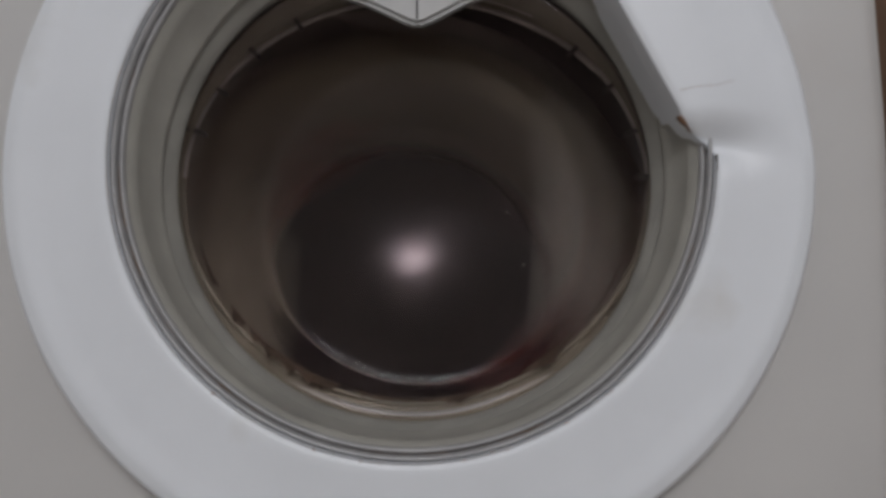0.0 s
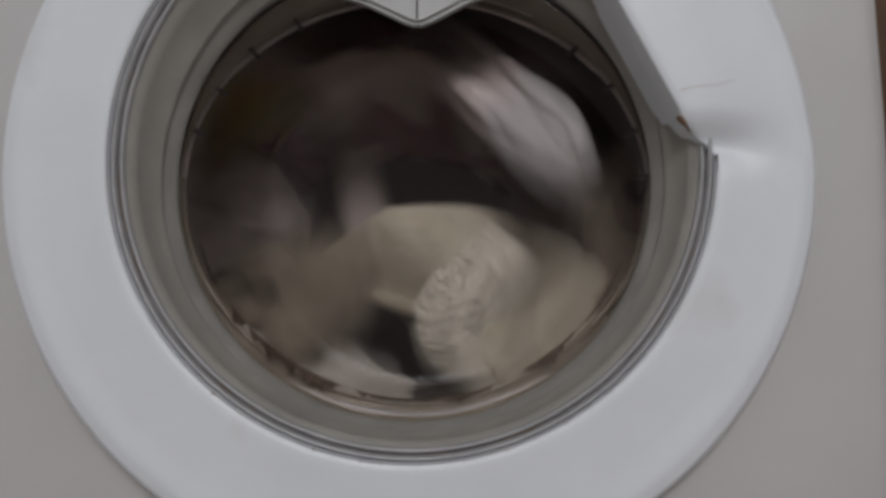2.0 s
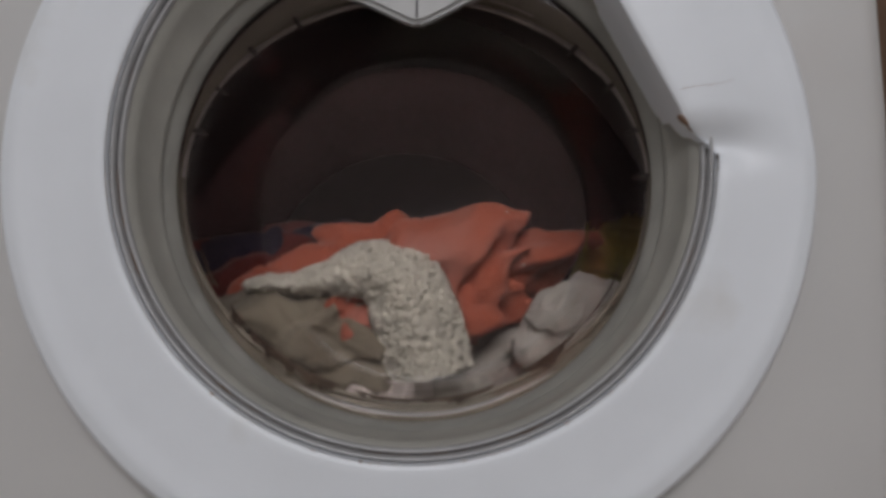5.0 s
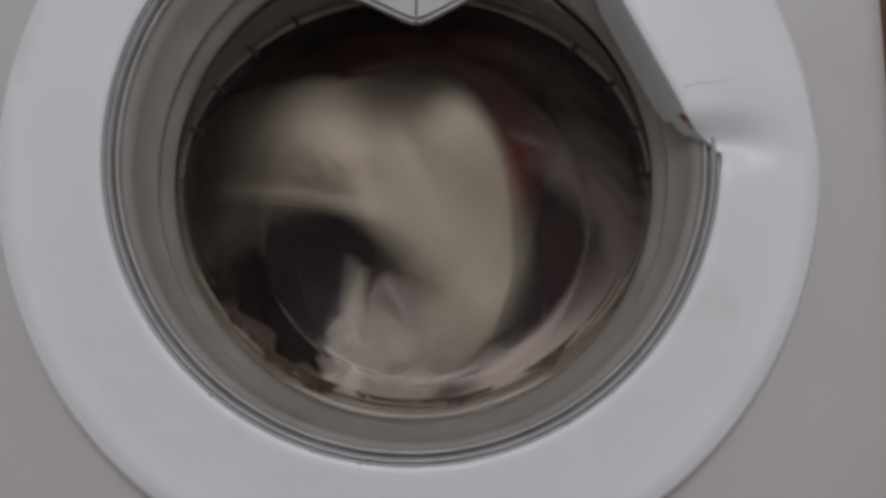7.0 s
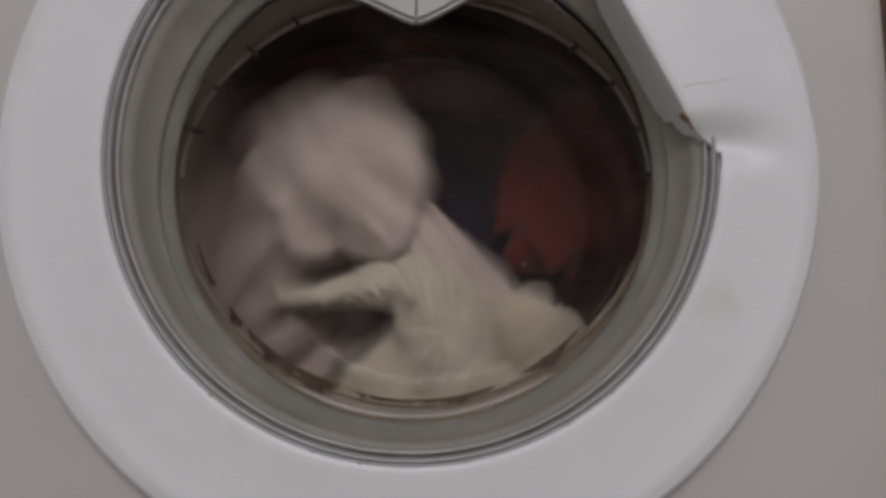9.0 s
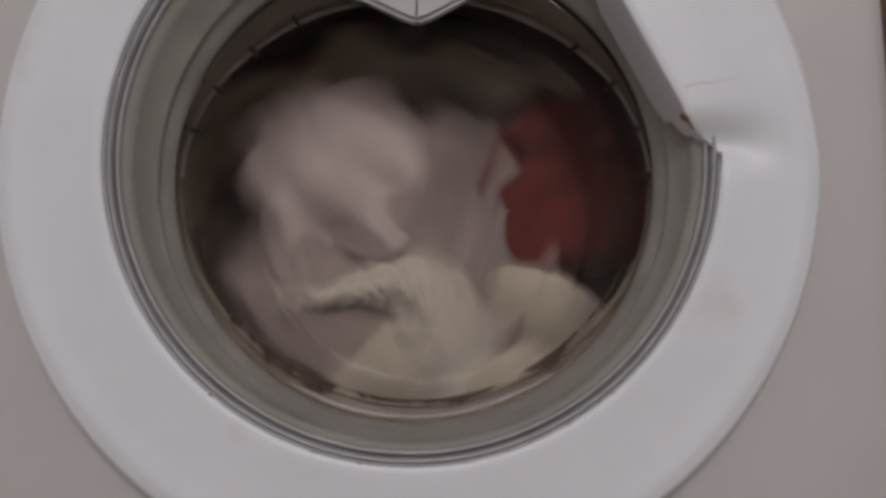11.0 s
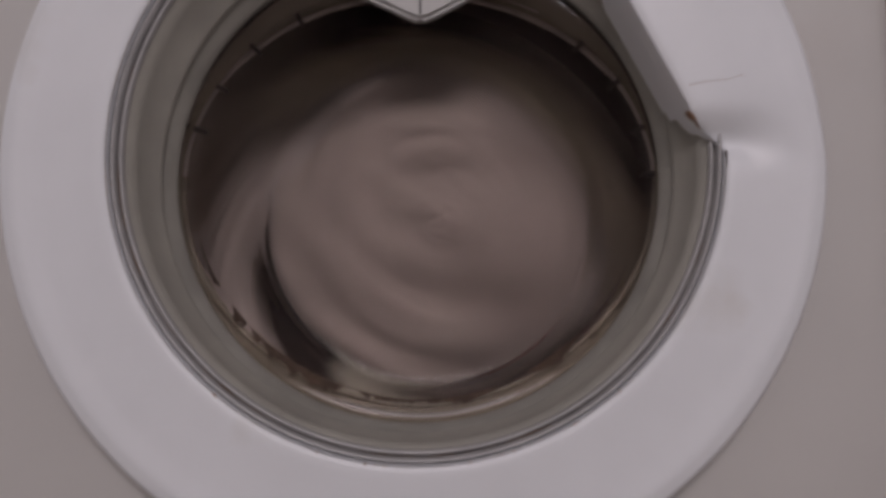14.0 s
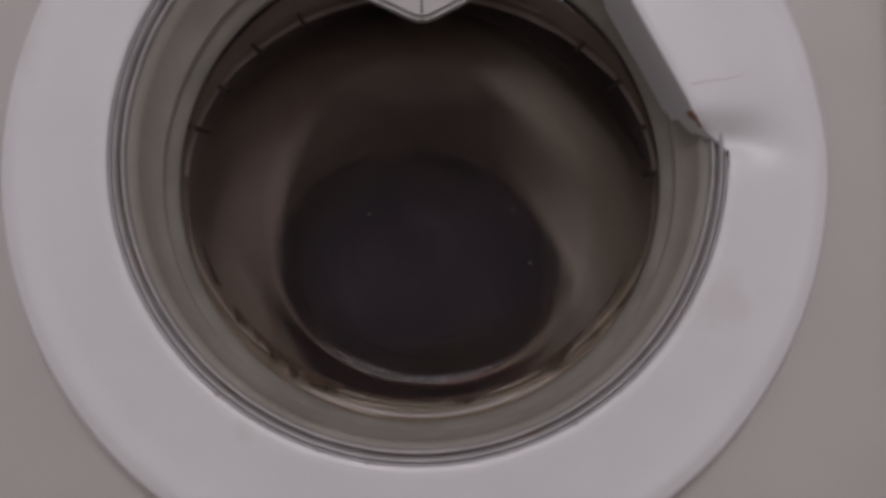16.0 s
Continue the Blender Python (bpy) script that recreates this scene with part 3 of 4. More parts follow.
part("belt", tube([Vector((-0.075 + 0.15 * k / 30, -0.052 - 0.010 * math.sin(k * 0.21), 0.022 * math.sin(k * 0.16 - 1.2) - 0.01)) for k in range(31)], 0.006), PALE, pale, "narrow cotton belt")
hem(cream, 71, 0, CREAM, 0.0045)
hem(cream, 71, 70, CREAM, 0.0045)
hem(long_sheet, 61, 0, SHEET, 0.0022)
hem(long_sheet, 61, 60, SHEET, 0.0022)
hem(crumpled, 61, 60, SHEET, 0.0022, True)
hem(wide_sheet, 81, 80, COVER, 0.0024, True)


# ---- how things move ----
SPIN_T = [0, 0.5, 1.0, 1.5, 1.8, 2.1, 2.4, 2.8, 3.0, 5.3, 5.9, 6.3, 9.2, 11.3, 12.9, 15.2, 15.6, 15.8, 16.0]
SPIN_A = [0, 1050, 2000, 2900, 3330, 3580, 3740, 3870, 3890, 3890, 3960, 4080, 5060, 5830, 6620, 8840, 9220, 9560, 9900]


def spin(t):
    """Degrees the drum has turned, clockwise as seen through the door."""
    return float(np.interp(t, SPIN_T, SPIN_A))


def flung(t0, t1, at, r, depth, tip, turn=0.0):
    """Rows of a cloth that lies against the drum's wall and goes round with it; at: its angle when t is t1 or 16 s."""
    keys, n = [], round((t1 - t0) * 30)
    base = spin(t1)
    for k in range(n + 1):
        t = t0 + k / 30
        a = spin(t) - base + at
        q = math.radians(a)
        keys.append((t, AX + r * math.sin(q), depth, AZ + r * math.cos(q), a, tip, turn))
    return keys


def carry(thing, keys):
    """Key a cloth from rows of seconds, x, depth, z, angle, tip and turn, filled in between in even steps."""
    full = [list(k) for k in keys]
    ts = [k[0] for k in full]
    cols = list(zip(*full))
    times = sorted({round(t * 30) for t in ts} | set(range(0, 481)))
    rows = []
    for f in times:
        t = f / 30
        x, y, z, a, tip, turn = (float(np.interp(t, ts, cols[c])) for c in range(1, 7))
        rows.append((t, pose(x, y, z, tip, a, turn)))
    walk(thing, rows)


LAUNDRY = [
    (long_sheet, flung(0, 1.8, 90, 0.195, 0.25, 80)
     + [(1.9, -0.054, 0.22, 0.517, 312, 0, -58), (2, -0.008, 0.21, 0.525, 334, 0, -56), (2.1, 0.067, 0.21, 0.444, 370, 0, -60), (2.2, 0.064, 0.17, 0.425, 398, 0, -35),
      (2.3, 0.022, 0.17, 0.435, 375, 0, 0), (2.4, -0.038, 0.16, 0.434, 360, 0, 0), (2.5, -0.018, 0.16, 0.452, 362, 0, 0), (2.6, 0.036, 0.17, 0.397, 380, 0, 0), (2.7,
      0.065, 0.19, 0.331, 400, 30, 0), (2.8, 0.027, 0.21, 0.272, 420, 60, 0), (3, -0.016, 0.3, 0.171, 420, 88, 0), (5.3, -0.016, 0.3, 0.171, 420, 88, 0), (5.7, -0.052,
      0.22, 0.260, 460, 60, 0), (6, -0.108, 0.19, 0.379, 660, 10, 0), (6.3, -0.048, 0.17, 0.397, 710, 0, 0), (6.4, -0.043, 0.17, 0.435, 717, 0, 0), (6.5, -0.066, 0.16, 0.456, 716, 0, 0), (6.6, -0.024, 0.16, 0.434, 738, 0, 0), (6.7, 0.008, 0.17, 0.425, 760, 0, 0), (6.8, 0.031, 0.17, 0.435, 740, 0, 0), (6.9, 0.051, 0.18, 0.445, 730,
      0, 0), (7, 0.087, 0.21, 0.369, 810, 0, 0), (7.1, -0.054, 0.23, 0.299, 900, 0, 0), (7.2, -0.129, 0.2, 0.398, 1010, 0, 0), (7.3, -0.058, 0.17, 0.435, 1075, 0, 0),
      (7.4, -0.056, 0.16, 0.424, 1085, 0, 0), (7.5, -0.056, 0.16, 0.415, 1090, 0, 0), (7.6, -0.029, 0.17, 0.416, 1105, 0, 0), (7.7, 0.017, 0.17, 0.416, 1120, 0, 0), (7.8,
      0.065, 0.18, 0.417, 1130, 0, 0), (7.9, 0.077, 0.22, 0.329, 1200, 0, 0), (8, -0.094, 0.23, 0.329, 1320, 0, 0), (8.1, -0.020, 0.17, 0.425, 1420, 0, 0), (8.2, -0.024,
      0.16, 0.434, 1435, 0, 0), (8.3, -0.043, 0.16, 0.434, 1445, 0, 0), (8.4, -0.019, 0.16, 0.434, 1445, 0, 0), (8.5, -0.005, 0.16, 0.445, 1458, 0, 0), (8.6, 0.008,
      0.16, 0.411, 1480, 0, 0), (8.7, 0.055, 0.18, 0.412, 1510, 0, 0), (8.8, 0.038, 0.23, 0.319, 1620, 0, 0), (8.9, -0.126, 0.19, 0.360, 1730, 0, 0), (9, -0.106, 0.18,
      0.426, 1780, 0, 0), (9.1, -0.068, 0.18, 0.426, 1800, 0, 0), (9.2, -0.020, 0.17, 0.425, 1815, 0, 0), (9.3, -0.058, 0.17, 0.435, 1795, 0, 0), (9.4, -0.056, 0.16,
      0.424, 1805, 0, 0), (9.5, -0.056, 0.16, 0.415, 1810, 0, 0), (9.6, -0.029, 0.17, 0.416, 1825, 0, 0), (9.7, 0.017, 0.17, 0.416, 1840, 0, 0), (9.8, 0.065, 0.18, 0.417,
      1850, 0, 0), (9.9, 0.077, 0.22, 0.329, 1920, 0, 0), (10, -0.094, 0.23, 0.329, 2040, 0, 0), (10.1, -0.020, 0.17, 0.425, 2140, 0, 0), (10.2, -0.024, 0.16, 0.434,
      2155, 0, 0), (10.3, -0.043, 0.16, 0.434, 2165, 0, 0), (10.4, -0.019, 0.16, 0.434, 2165, 0, 0), (10.5, -0.010, 0.155, 0.419, 2185, 0, 0), (10.6, 0.008, 0.16, 0.411,
      2200, 0, 0), (10.7, 0.055, 0.18, 0.412, 2230, 0, 0), (10.8, 0.038, 0.23, 0.319, 2340, 0, 0), (10.9, -0.126, 0.19, 0.360, 2450, 0, 0), (11, -0.106, 0.18, 0.426,
      2500, 0, 0), (11.1, -0.068, 0.18, 0.426, 2520, 0, 0), (11.2, -0.020, 0.17, 0.425, 2535, 0, 0), (11.3, -0.030, 0.18, 0.398, 2560, 0, 0), (11.5, 0.037, 0.2, 0.418,
      2580, 0, 0), (11.7, 0.027, 0.22, 0.359, 2670, 0, 0), (12, -0.159, 0.2, 0.418, 2820, 0, 0), (12.2, -0.044, 0.18, 0.436, 2870, 0, -20), (12.4, -0.023, 0.22, 0.496,
      2845, 0, -65), (12.5, 0.03, 0.2, 0.49, 2860, 0, -60), (12.6, 0.074, 0.18, 0.421, 2940, 0, 0), (12.7, 0.008, 0.2, 0.340, 3080, 0, 0), (12.8, 0.008, 0.16, 0.443,
      3250, 0, 0), (12.9, -0.001, 0.17, 0.444, 3220, 0, 0), (13, -0.019, 0.155, 0.463, 3222, 0, 0)]
     + flung(13.2, 15.2, 5080, 0.03, 0.185, 0)
     + [(15.3, -0.12, 0.22, 0.445, 4940, 40, 0), (15.4, -0.14, 0.25, 0.53, 4980, 60, 0), (15.5, 0, 0.26, 0.6, 5030, 62, 0), (15.6, 0.1, 0.25, 0.57, 5100, 62, 0)]
     + flung(15.8, 16, 5540, 0.195, 0.25, 80)),
    (wide_sheet, flung(0, 1.8, 30, 0.21, 0.27, 85)
     + [(2, -0.192, 0.29, 0.314, 280, 85, 0), (2.4, -0.056, 0.28, 0.205, 330, 82, 0), (3, -0.038, 0.3, 0.187, 360, 85, 0), (5.3, -0.038, 0.3, 0.187, 360, 85, 0), (6.3,
      -0.027, 0.3, 0.182, 360, 80, 0), (8.3, -0.005, 0.3, 0.182, 360, 80, 0), (8.5, 0.04, 0.18, 0.428, 360, 5, 0), (8.6, 0.003, 0.175, 0.421, 370, 0, 0), (8.7, 0.022,
      0.17, 0.421, 390, 0, 0), (8.8, 0.007, 0.22, 0.379, 450, 20, 0), (8.9, -0.119, 0.2, 0.379, 540, 0, 0), (9, -0.130, 0.18, 0.421, 560, 0, 45), (9.1, -0.086, 0.17,
      0.421, 740, 0, 0), (9.2, 0.017, 0.17, 0.444, 780, 0, 0), (9.3, 0.017, 0.19, 0.413, 720, 10, 0), (9.4, 0.003, 0.175, 0.421, 730, 0, 0), (9.5, 0.022, 0.17, 0.421,
      750, 0, 0), (9.6, 0.007, 0.22, 0.379, 810, 20, 0), (9.7, -0.119, 0.2, 0.379, 900, 0, 0), (9.8, -0.130, 0.18, 0.421, 920, 0, 45), (9.9, -0.086, 0.17, 0.421, 1100, 0,
      0), (10, 0.017, 0.17, 0.444, 1140, 0, 0), (10.1, 0.017, 0.19, 0.413, 1080, 10, 0), (10.2, 0.003, 0.175, 0.421, 1090, 0, 0), (10.3, 0.022, 0.17, 0.421, 1110, 0, 0),
      (10.4, 0.007, 0.22, 0.379, 1170, 20, 0), (10.5, -0.119, 0.2, 0.379, 1260, 0, 0), (10.6, -0.130, 0.18, 0.421, 1280, 0, 45), (10.7, -0.086, 0.17, 0.421, 1460, 0, 0),
      (10.8, 0.017, 0.17, 0.444, 1500, 0, 0), (11.3, -0.096, 0.18, 0.369, 1800, 0, 0), (11.4, -0.085, 0.17, 0.397, 1800, 0, 0), (11.5, -0.065, 0.16, 0.397, 1800, 0, 0),
      (11.6, -0.051, 0.155, 0.415, 1810, 0, 0), (11.7, -0.001, 0.153, 0.419, 1830, 0, 0), (11.8, 0.055, 0.17, 0.435, 1840, 0, 0), (11.9, 0.008, 0.17, 0.360, 1900, 0, 0),
      (12, -0.078, 0.155, 0.458, 1820, 0, 0), (12.1, -0.024, 0.153, 0.419, 1840, 0, 0), (12.2, -0.023, 0.153, 0.383, 1860, 0, 0), (12.3, -0.086, 0.18, 0.360, 1950, 0, 0),
      (12.4, 0.007, 0.22, 0.574, 2100, 0, 0), (12.5, 0.1, 0.16, 0.49, 2145, 0, 0), (12.6, 0.130, 0.2, 0.418, 2180, 0, 0), (12.7, -0.003, 0.22, 0.300, 2340, 0, 0),
      (12.8, -0.021, 0.18, 0.445, 2460, 0, 0), (12.9, -0.014, 0.155, 0.406, 2490, 0, 0), (13, -0.032, 0.153, 0.397, 2505, 0, 0), (13.2, -0.024, 0.153, 0.419, 2595, 0, 0),
      (13.4, 0.004, 0.153, 0.410, 2700, 0, 0), (13.5, 0.002, 0.153, 0.397, 2790, 0, 0), (13.6, 0.008, 0.153, 0.401, 2880, 0, 0), (13.8, -0.005, 0.153, 0.406, 2900, 0, 0),
      (14, 0.015, 0.156, 0.440, 3155, 0, 0), (14.2, 0.008, 0.153, 0.401, 3360, 0, 0), (14.4, -0.001, 0.153, 0.387, 3600, 0, 0), (14.5, -0.010, 0.153, 0.387, 3660, 0, 0),
      (14.7, 0.004, 0.153, 0.415, 3840, 0, 0), (14.9, 0.004, 0.153, 0.401, 3960, 0, 0), (15, 0.008, 0.153, 0.383, 4050, 0, 0), (15.2, -0.082, 0.2, 0.36, 4180, -30, 0),
      (15.3, -0.15, 0.265, 0.4, 4235, -72, 0), (15.4, -0.1, 0.265, 0.5, 4275, -75, 0), (15.5, 0, 0.265, 0.55, 4320, -80, 0), (15.6, 0.15, 0.25, 0.485, 4375, -45, 0),
      (15.7, 0.1, 0.27, 0.34, 4460, -60, 0)]
     + flung(15.8, 16, 4980, 0.215, 0.29, -80)),
    (crumpled, flung(0, 1.8, 20, 0.205, 0.25, 72)
     + [(2, -0.216, 0.27, 0.456, 288, 0, 0), (2.2, -0.181, 0.24, 0.452, 290, 0, 0), (2.4, -0.106, 0.18, 0.417, 285, 0, 0), (2.5, -0.078, 0.195, 0.44, 278, 0, 0), (2.6, -0.03, 0.18, 0.4, 330, 0, 0), (2.8, 0.113, 0.19, 0.303, 484, 0, 0), (3, -0.068, 0.182, 0.312, 532, 35, 0), (5.3, -0.068, 0.182, 0.312, 532, 35, 0), (5.9, -0.155,
      0.19, 0.360, 616, 0, 0), (6.3, -0.068, 0.18, 0.407, 646, 0, 0), (6.4, -0.130, 0.18, 0.402, 634, 0, 0), (6.5, -0.165, 0.24, 0.435, 656, 0, 0), (6.6, -0.096, 0.17,
      0.492, 683, 0, 0), (6.7, -0.050, 0.18, 0.547, 709, 0, 0), (6.8, 0.017, 0.18, 0.532, 735, 0, 0), (6.9, 0.124, 0.19, 0.427, 797, 0, 0), (7, 0.007, 0.22, 0.309, 881,
      0, 0), (7.1, -0.145, 0.18, 0.469, 1021, 0, 0), (7.2, -0.082, 0.17, 0.496, 1049, 0, 0), (7.3, -0.052, 0.2, 0.487, 1062, 0, 0), (7.4, -0.130, 0.2, 0.472, 1026, 0, 0),
      (7.5, -0.109, 0.19, 0.471, 1031, 0, 0), (7.6, -0.087, 0.17, 0.511, 1051, 0, 0), (7.8, 0.125, 0.2, 0.389, 1172, 0, 0), (7.9, -0.073, 0.22, 0.319, 1295, 0, 0), (8, -0.082, 0.18, 0.515, 1416, 0, 0), (8.1, 0.036, 0.17, 0.482, 1473, 0, 0), (8.2, 0.076, 0.2, 0.379, 1539, 0, 0), (8.3, -0.164, 0.18, 0.455, 1733, 0, 0), (8.5, -0.043,
      0.16, 0.504, 1789, 0, 0), (8.7, 0.065, 0.18, 0.426, 1869, 0, 0), (8.8, -0.073, 0.22, 0.319, 2015, 0, 0), (8.9, -0.137, 0.17, 0.411, 2078, 0, 0), (9, -0.071, 0.16,
      0.485, 2131, 0, 0), (9.1, -0.030, 0.17, 0.487, 2155, 0, 0), (9.2, 0.056, 0.18, 0.469, 2205, 0, 0), (9.5, -0.109, 0.19, 0.471, 2471, 0, 0), (9.6, -0.087, 0.17,
      0.511, 2491, 0, 0), (9.8, 0.125, 0.2, 0.389, 2612, 0, 0), (9.9, -0.073, 0.22, 0.319, 2735, 0, 0), (10, -0.071, 0.16, 0.504, 2856, 0, 0), (10.1, 0.036, 0.17, 0.482,
      2913, 0, 0), (10.2, 0.076, 0.2, 0.379, 2979, 0, 0), (10.3, -0.164, 0.18, 0.455, 3173, 0, 0), (10.5, -0.043, 0.16, 0.504, 3229, 0, 0), (10.7, 0.065, 0.18, 0.426,
      3309, 0, 0), (10.8, -0.073, 0.22, 0.319, 3455, 0, 0), (10.9, -0.137, 0.17, 0.411, 3518, 0, 0), (11, -0.071, 0.16, 0.485, 3571, 0, 0), (11.1, -0.030, 0.17, 0.487,
      3595, 0, 0), (11.2, 0.056, 0.18, 0.469, 3645, 0, 0), (11.3, -0.066, 0.17, 0.360, 3833, 0, 0), (11.5, -0.125, 0.17, 0.49, 3893, 0, 0), (11.6, -0.160, 0.17, 0.388,
      3867, 0, 0), (11.8, -0.102, 0.16, 0.388, 3866, 0, 0), (11.9, -0.126, 0.16, 0.434, 3891, 0, 0), (12, -0.045, 0.17, 0.545, 3929, 0, 0), (12.1, -0.021, 0.18, 0.513,
      3960, 0, 0), (12.2, 0.056, 0.19, 0.360, 4074, 0, 0), (12.4, -0.096, 0.18, 0.369, 4300, 0, 0), (12.5, -0.068, 0.24, 0.37, 4320, 35, 0), (12.6, -0.057, 0.17, 0.360,
      4340, 0, 0), (12.7, -0.085, 0.17, 0.351, 4349, 0, 0), (12.8, -0.080, 0.17, 0.360, 4354, 0, 0), (13, -0.127, 0.19, 0.388, 4380, 0, 0)]
     + flung(13.2, 16, 7400, 0.2, 0.24, 70)),
    (cream, flung(0, 1.7, -83, 0.205, 0.25, 72)
     + [(1.8, 0.065, 0.18, 0.469, 49, 30, 0), (1.9, 0.041, 0.18, 0.398, 40, 0, 0), (2, 0.085, 0.18, 0.362, 50, 0, 0), (2.1, -0.011, 0.18, 0.322, 70, 0, 0), (2.2, -0.099,
      0.2, 0.340, 133, 0, 0), (2.3, -0.137, 0.19, 0.403, 172, 0, 0), (2.4, -0.097, 0.18, 0.445, 202, 0, 0), (2.5, -0.059, 0.18, 0.426, 208, 0, 0), (2.6, -0.021, 0.18,
      0.398, 265, 0, 0), (2.8, 0.008, 0.2, 0.292, 422, 50, 0), (3, -0.026, 0.28, 0.213, 439, 80, 0), (5.3, -0.026, 0.28, 0.213, 439, 80, 0), (5.9, -0.060, 0.2, 0.311,
      740, 30, 0), (6.3, -0.001, 0.17, 0.337, 780, 0, 0), (6.4, 0.017, 0.18, 0.332, 800, 0, 0), (6.5, -0.104, 0.23, 0.319, 880, 0, 0), (6.7, -0.156, 0.19, 0.413, 929, 0,
      0), (6.8, -0.117, 0.18, 0.479, 963, 0, 0), (6.9, -0.020, 0.17, 0.501, 1012, 0, 0), (7, -0.03, 0.16, 0.487, 1112, 0, 0), (7.1, -0.001, 0.16, 0.397, 1150, 0, 0),
      (7.2, 0.027, 0.16, 0.342, 1090, 0, 0), (7.3, -0.047, 0.17, 0.332, 1156, 0, 0), (7.4, -0.086, 0.18, 0.341, 1183, 0, 0), (7.5, -0.137, 0.225, 0.338, 1203, 0, 0), (7.6,
      -0.136, 0.17, 0.388, 1219, 0, 0), (7.7, -0.105, 0.17, 0.444, 1253, 0, 0), (7.8, -0.066, 0.16, 0.452, 1460, 0, 0), (7.9, -0.010, 0.153, 0.433, 1470, 0, 0), (8,
      0.010, 0.175, 0.351, 1500, 0, 0), (8.1, 0.004, 0.16, 0.342, 1450, 0, 0), (8.2, -0.001, 0.16, 0.333, 1440, 0, 0), (8.3, -0.084, 0.17, 0.328, 1502, 0, 0), (8.4,
      -0.129, 0.18, 0.360, 1531, 0, 0), (8.5, -0.132, 0.175, 0.462, 1560, 0, 0), (8.6, -0.150, 0.18, 0.465, 1577, 0, 0), (8.7, -0.067, 0.17, 0.492, 1613, 0, 0), (8.8,
      -0.001, 0.153, 0.465, 1495, 0, 0), (8.9, 0.049, 0.153, 0.419, 1520, 0, 0), (9, 0.052, 0.18, 0.297, 1440, 0, 0), (9.1, -0.028, 0.16, 0.333, 1435, 0, 0), (9.2,
      -0.094, 0.17, 0.342, 1483, 0, 0), (9.3, -0.047, 0.17, 0.332, 1452, 0, 0), (9.4, -0.086, 0.18, 0.341, 1479, 0, 0), (9.5, -0.134, 0.18, 0.355, 1499, 0, 0), (9.6,
      -0.136, 0.17, 0.388, 1515, 0, 0), (9.7, -0.105, 0.17, 0.444, 1549, 0, 0), (9.8, -0.066, 0.16, 0.452, 1460, 0, 0), (9.9, -0.010, 0.153, 0.433, 1470, 0, 0), (10,
      0.010, 0.175, 0.351, 1500, 0, 0), (10.1, 0.004, 0.16, 0.342, 1450, 0, 0), (10.2, -0.001, 0.16, 0.333, 1440, 0, 0), (10.3, -0.084, 0.17, 0.328, 1502, 0, 0), (10.4,
      -0.129, 0.18, 0.360, 1531, 0, 0), (10.5, -0.149, 0.18, 0.421, 1560, 0, 0), (10.6, -0.150, 0.18, 0.465, 1577, 0, 0), (10.7, -0.067, 0.17, 0.492, 1613, 0, 0), (10.8,
      -0.001, 0.153, 0.465, 1495, 0, 0), (10.9, 0.049, 0.153, 0.419, 1520, 0, 0), (11, 0.064, 0.17, 0.319, 1440, 0, 0), (11.1, -0.028, 0.16, 0.333, 1435, 0, 0), (11.2,
      -0.094, 0.17, 0.342, 1483, 0, 0), (11.3, -0.050, 0.18, 0.537, 1420, 0, 0), (11.4, 0.075, 0.18, 0.523, 1468, 0, 0), (11.5, 0.119, 0.19, 0.446, 1515, 0, 0), (11.8,
      -0.072, 0.22, 0.300, 1654, 0, 0), (12, -0.179, 0.22, 0.389, 1714, 0, 0), (12.2, 0.017, 0.22, 0.579, 1817, 0, 0), (12.3, 0.132, 0.21, 0.464, 1871, 0, 0), (12.5, -0.052, 0.3, 0.27, 2002, 0, 0), (12.6, -0.155, 0.2, 0.462, 2103, 0, 0), (12.7, 0.017, 0.18, 0.547, 2135, 0, 0), (12.8, 0.105, 0.19, 0.486, 2175, 0, 0), (12.9,
      0.124, 0.2, 0.360, 2224, 0, 0), (13, 0.106, 0.2, 0.527, 2205, 0, 0)]
     + flung(13.2, 16, 5360, 0.2, 0.24, 70)),
    (pale, flung(0, 1.8, -60, 0.205, 0.25, 62)
     + [(2, -0.096, 0.26, 0.26, 223, 0, 0), (2.2, -0.180, 0.24, 0.390, 268, 0, 0), (2.4, -0.129, 0.2, 0.389, 267, 0, 0), (2.6, -0.021, 0.2, 0.321, 540, 0, 0), (3, 0.062, 0.25, 0.272, 511, 0, 0), (5.3, 0.062, 0.25, 0.272, 511, 0, 0), (6.3, -0.094, 0.22, 0.481, 680, 0, 0), (6.5, 0.03, 0.26, 0.6, 747, 0, 0), (6.6, 0.118, 0.21,
      0.525, 767, 0, 0), (6.7, 0.134, 0.22, 0.465, 785, 0, 0), (7, -0.024, 0.24, 0.287, 901, 0, 0), (7.3, -0.170, 0.24, 0.431, 1004, 0, 0), (7.4, -0.054, 0.22, 0.568,
      1069, 0, 0), (7.5, 0.095, 0.215, 0.535, 1123, 0, 0), (7.6, 0.140, 0.2, 0.438, 1155, 0, 0), (8, -0.146, 0.23, 0.359, 1334, 0, 0), (8.4, 0.068, 0.22, 0.558, 1469, 0,
      0), (8.5, 0.123, 0.18, 0.508, 1492, 0, 0), (8.6, 0.143, 0.19, 0.446, 1512, 0, 0), (8.8, -0.074, 0.23, 0.309, 1652, 0, 0), (9, 0.09, 0.25, 0.28, 1919, 0, 0), (9.2,
      -0.164, 0.22, 0.389, 2068, 0, 0)]
     + flung(9.4, 13, 3540, 0.2, 0.3, 65)
     + flung(13.2, 16, 6580, 0.2, 0.22, 60)),
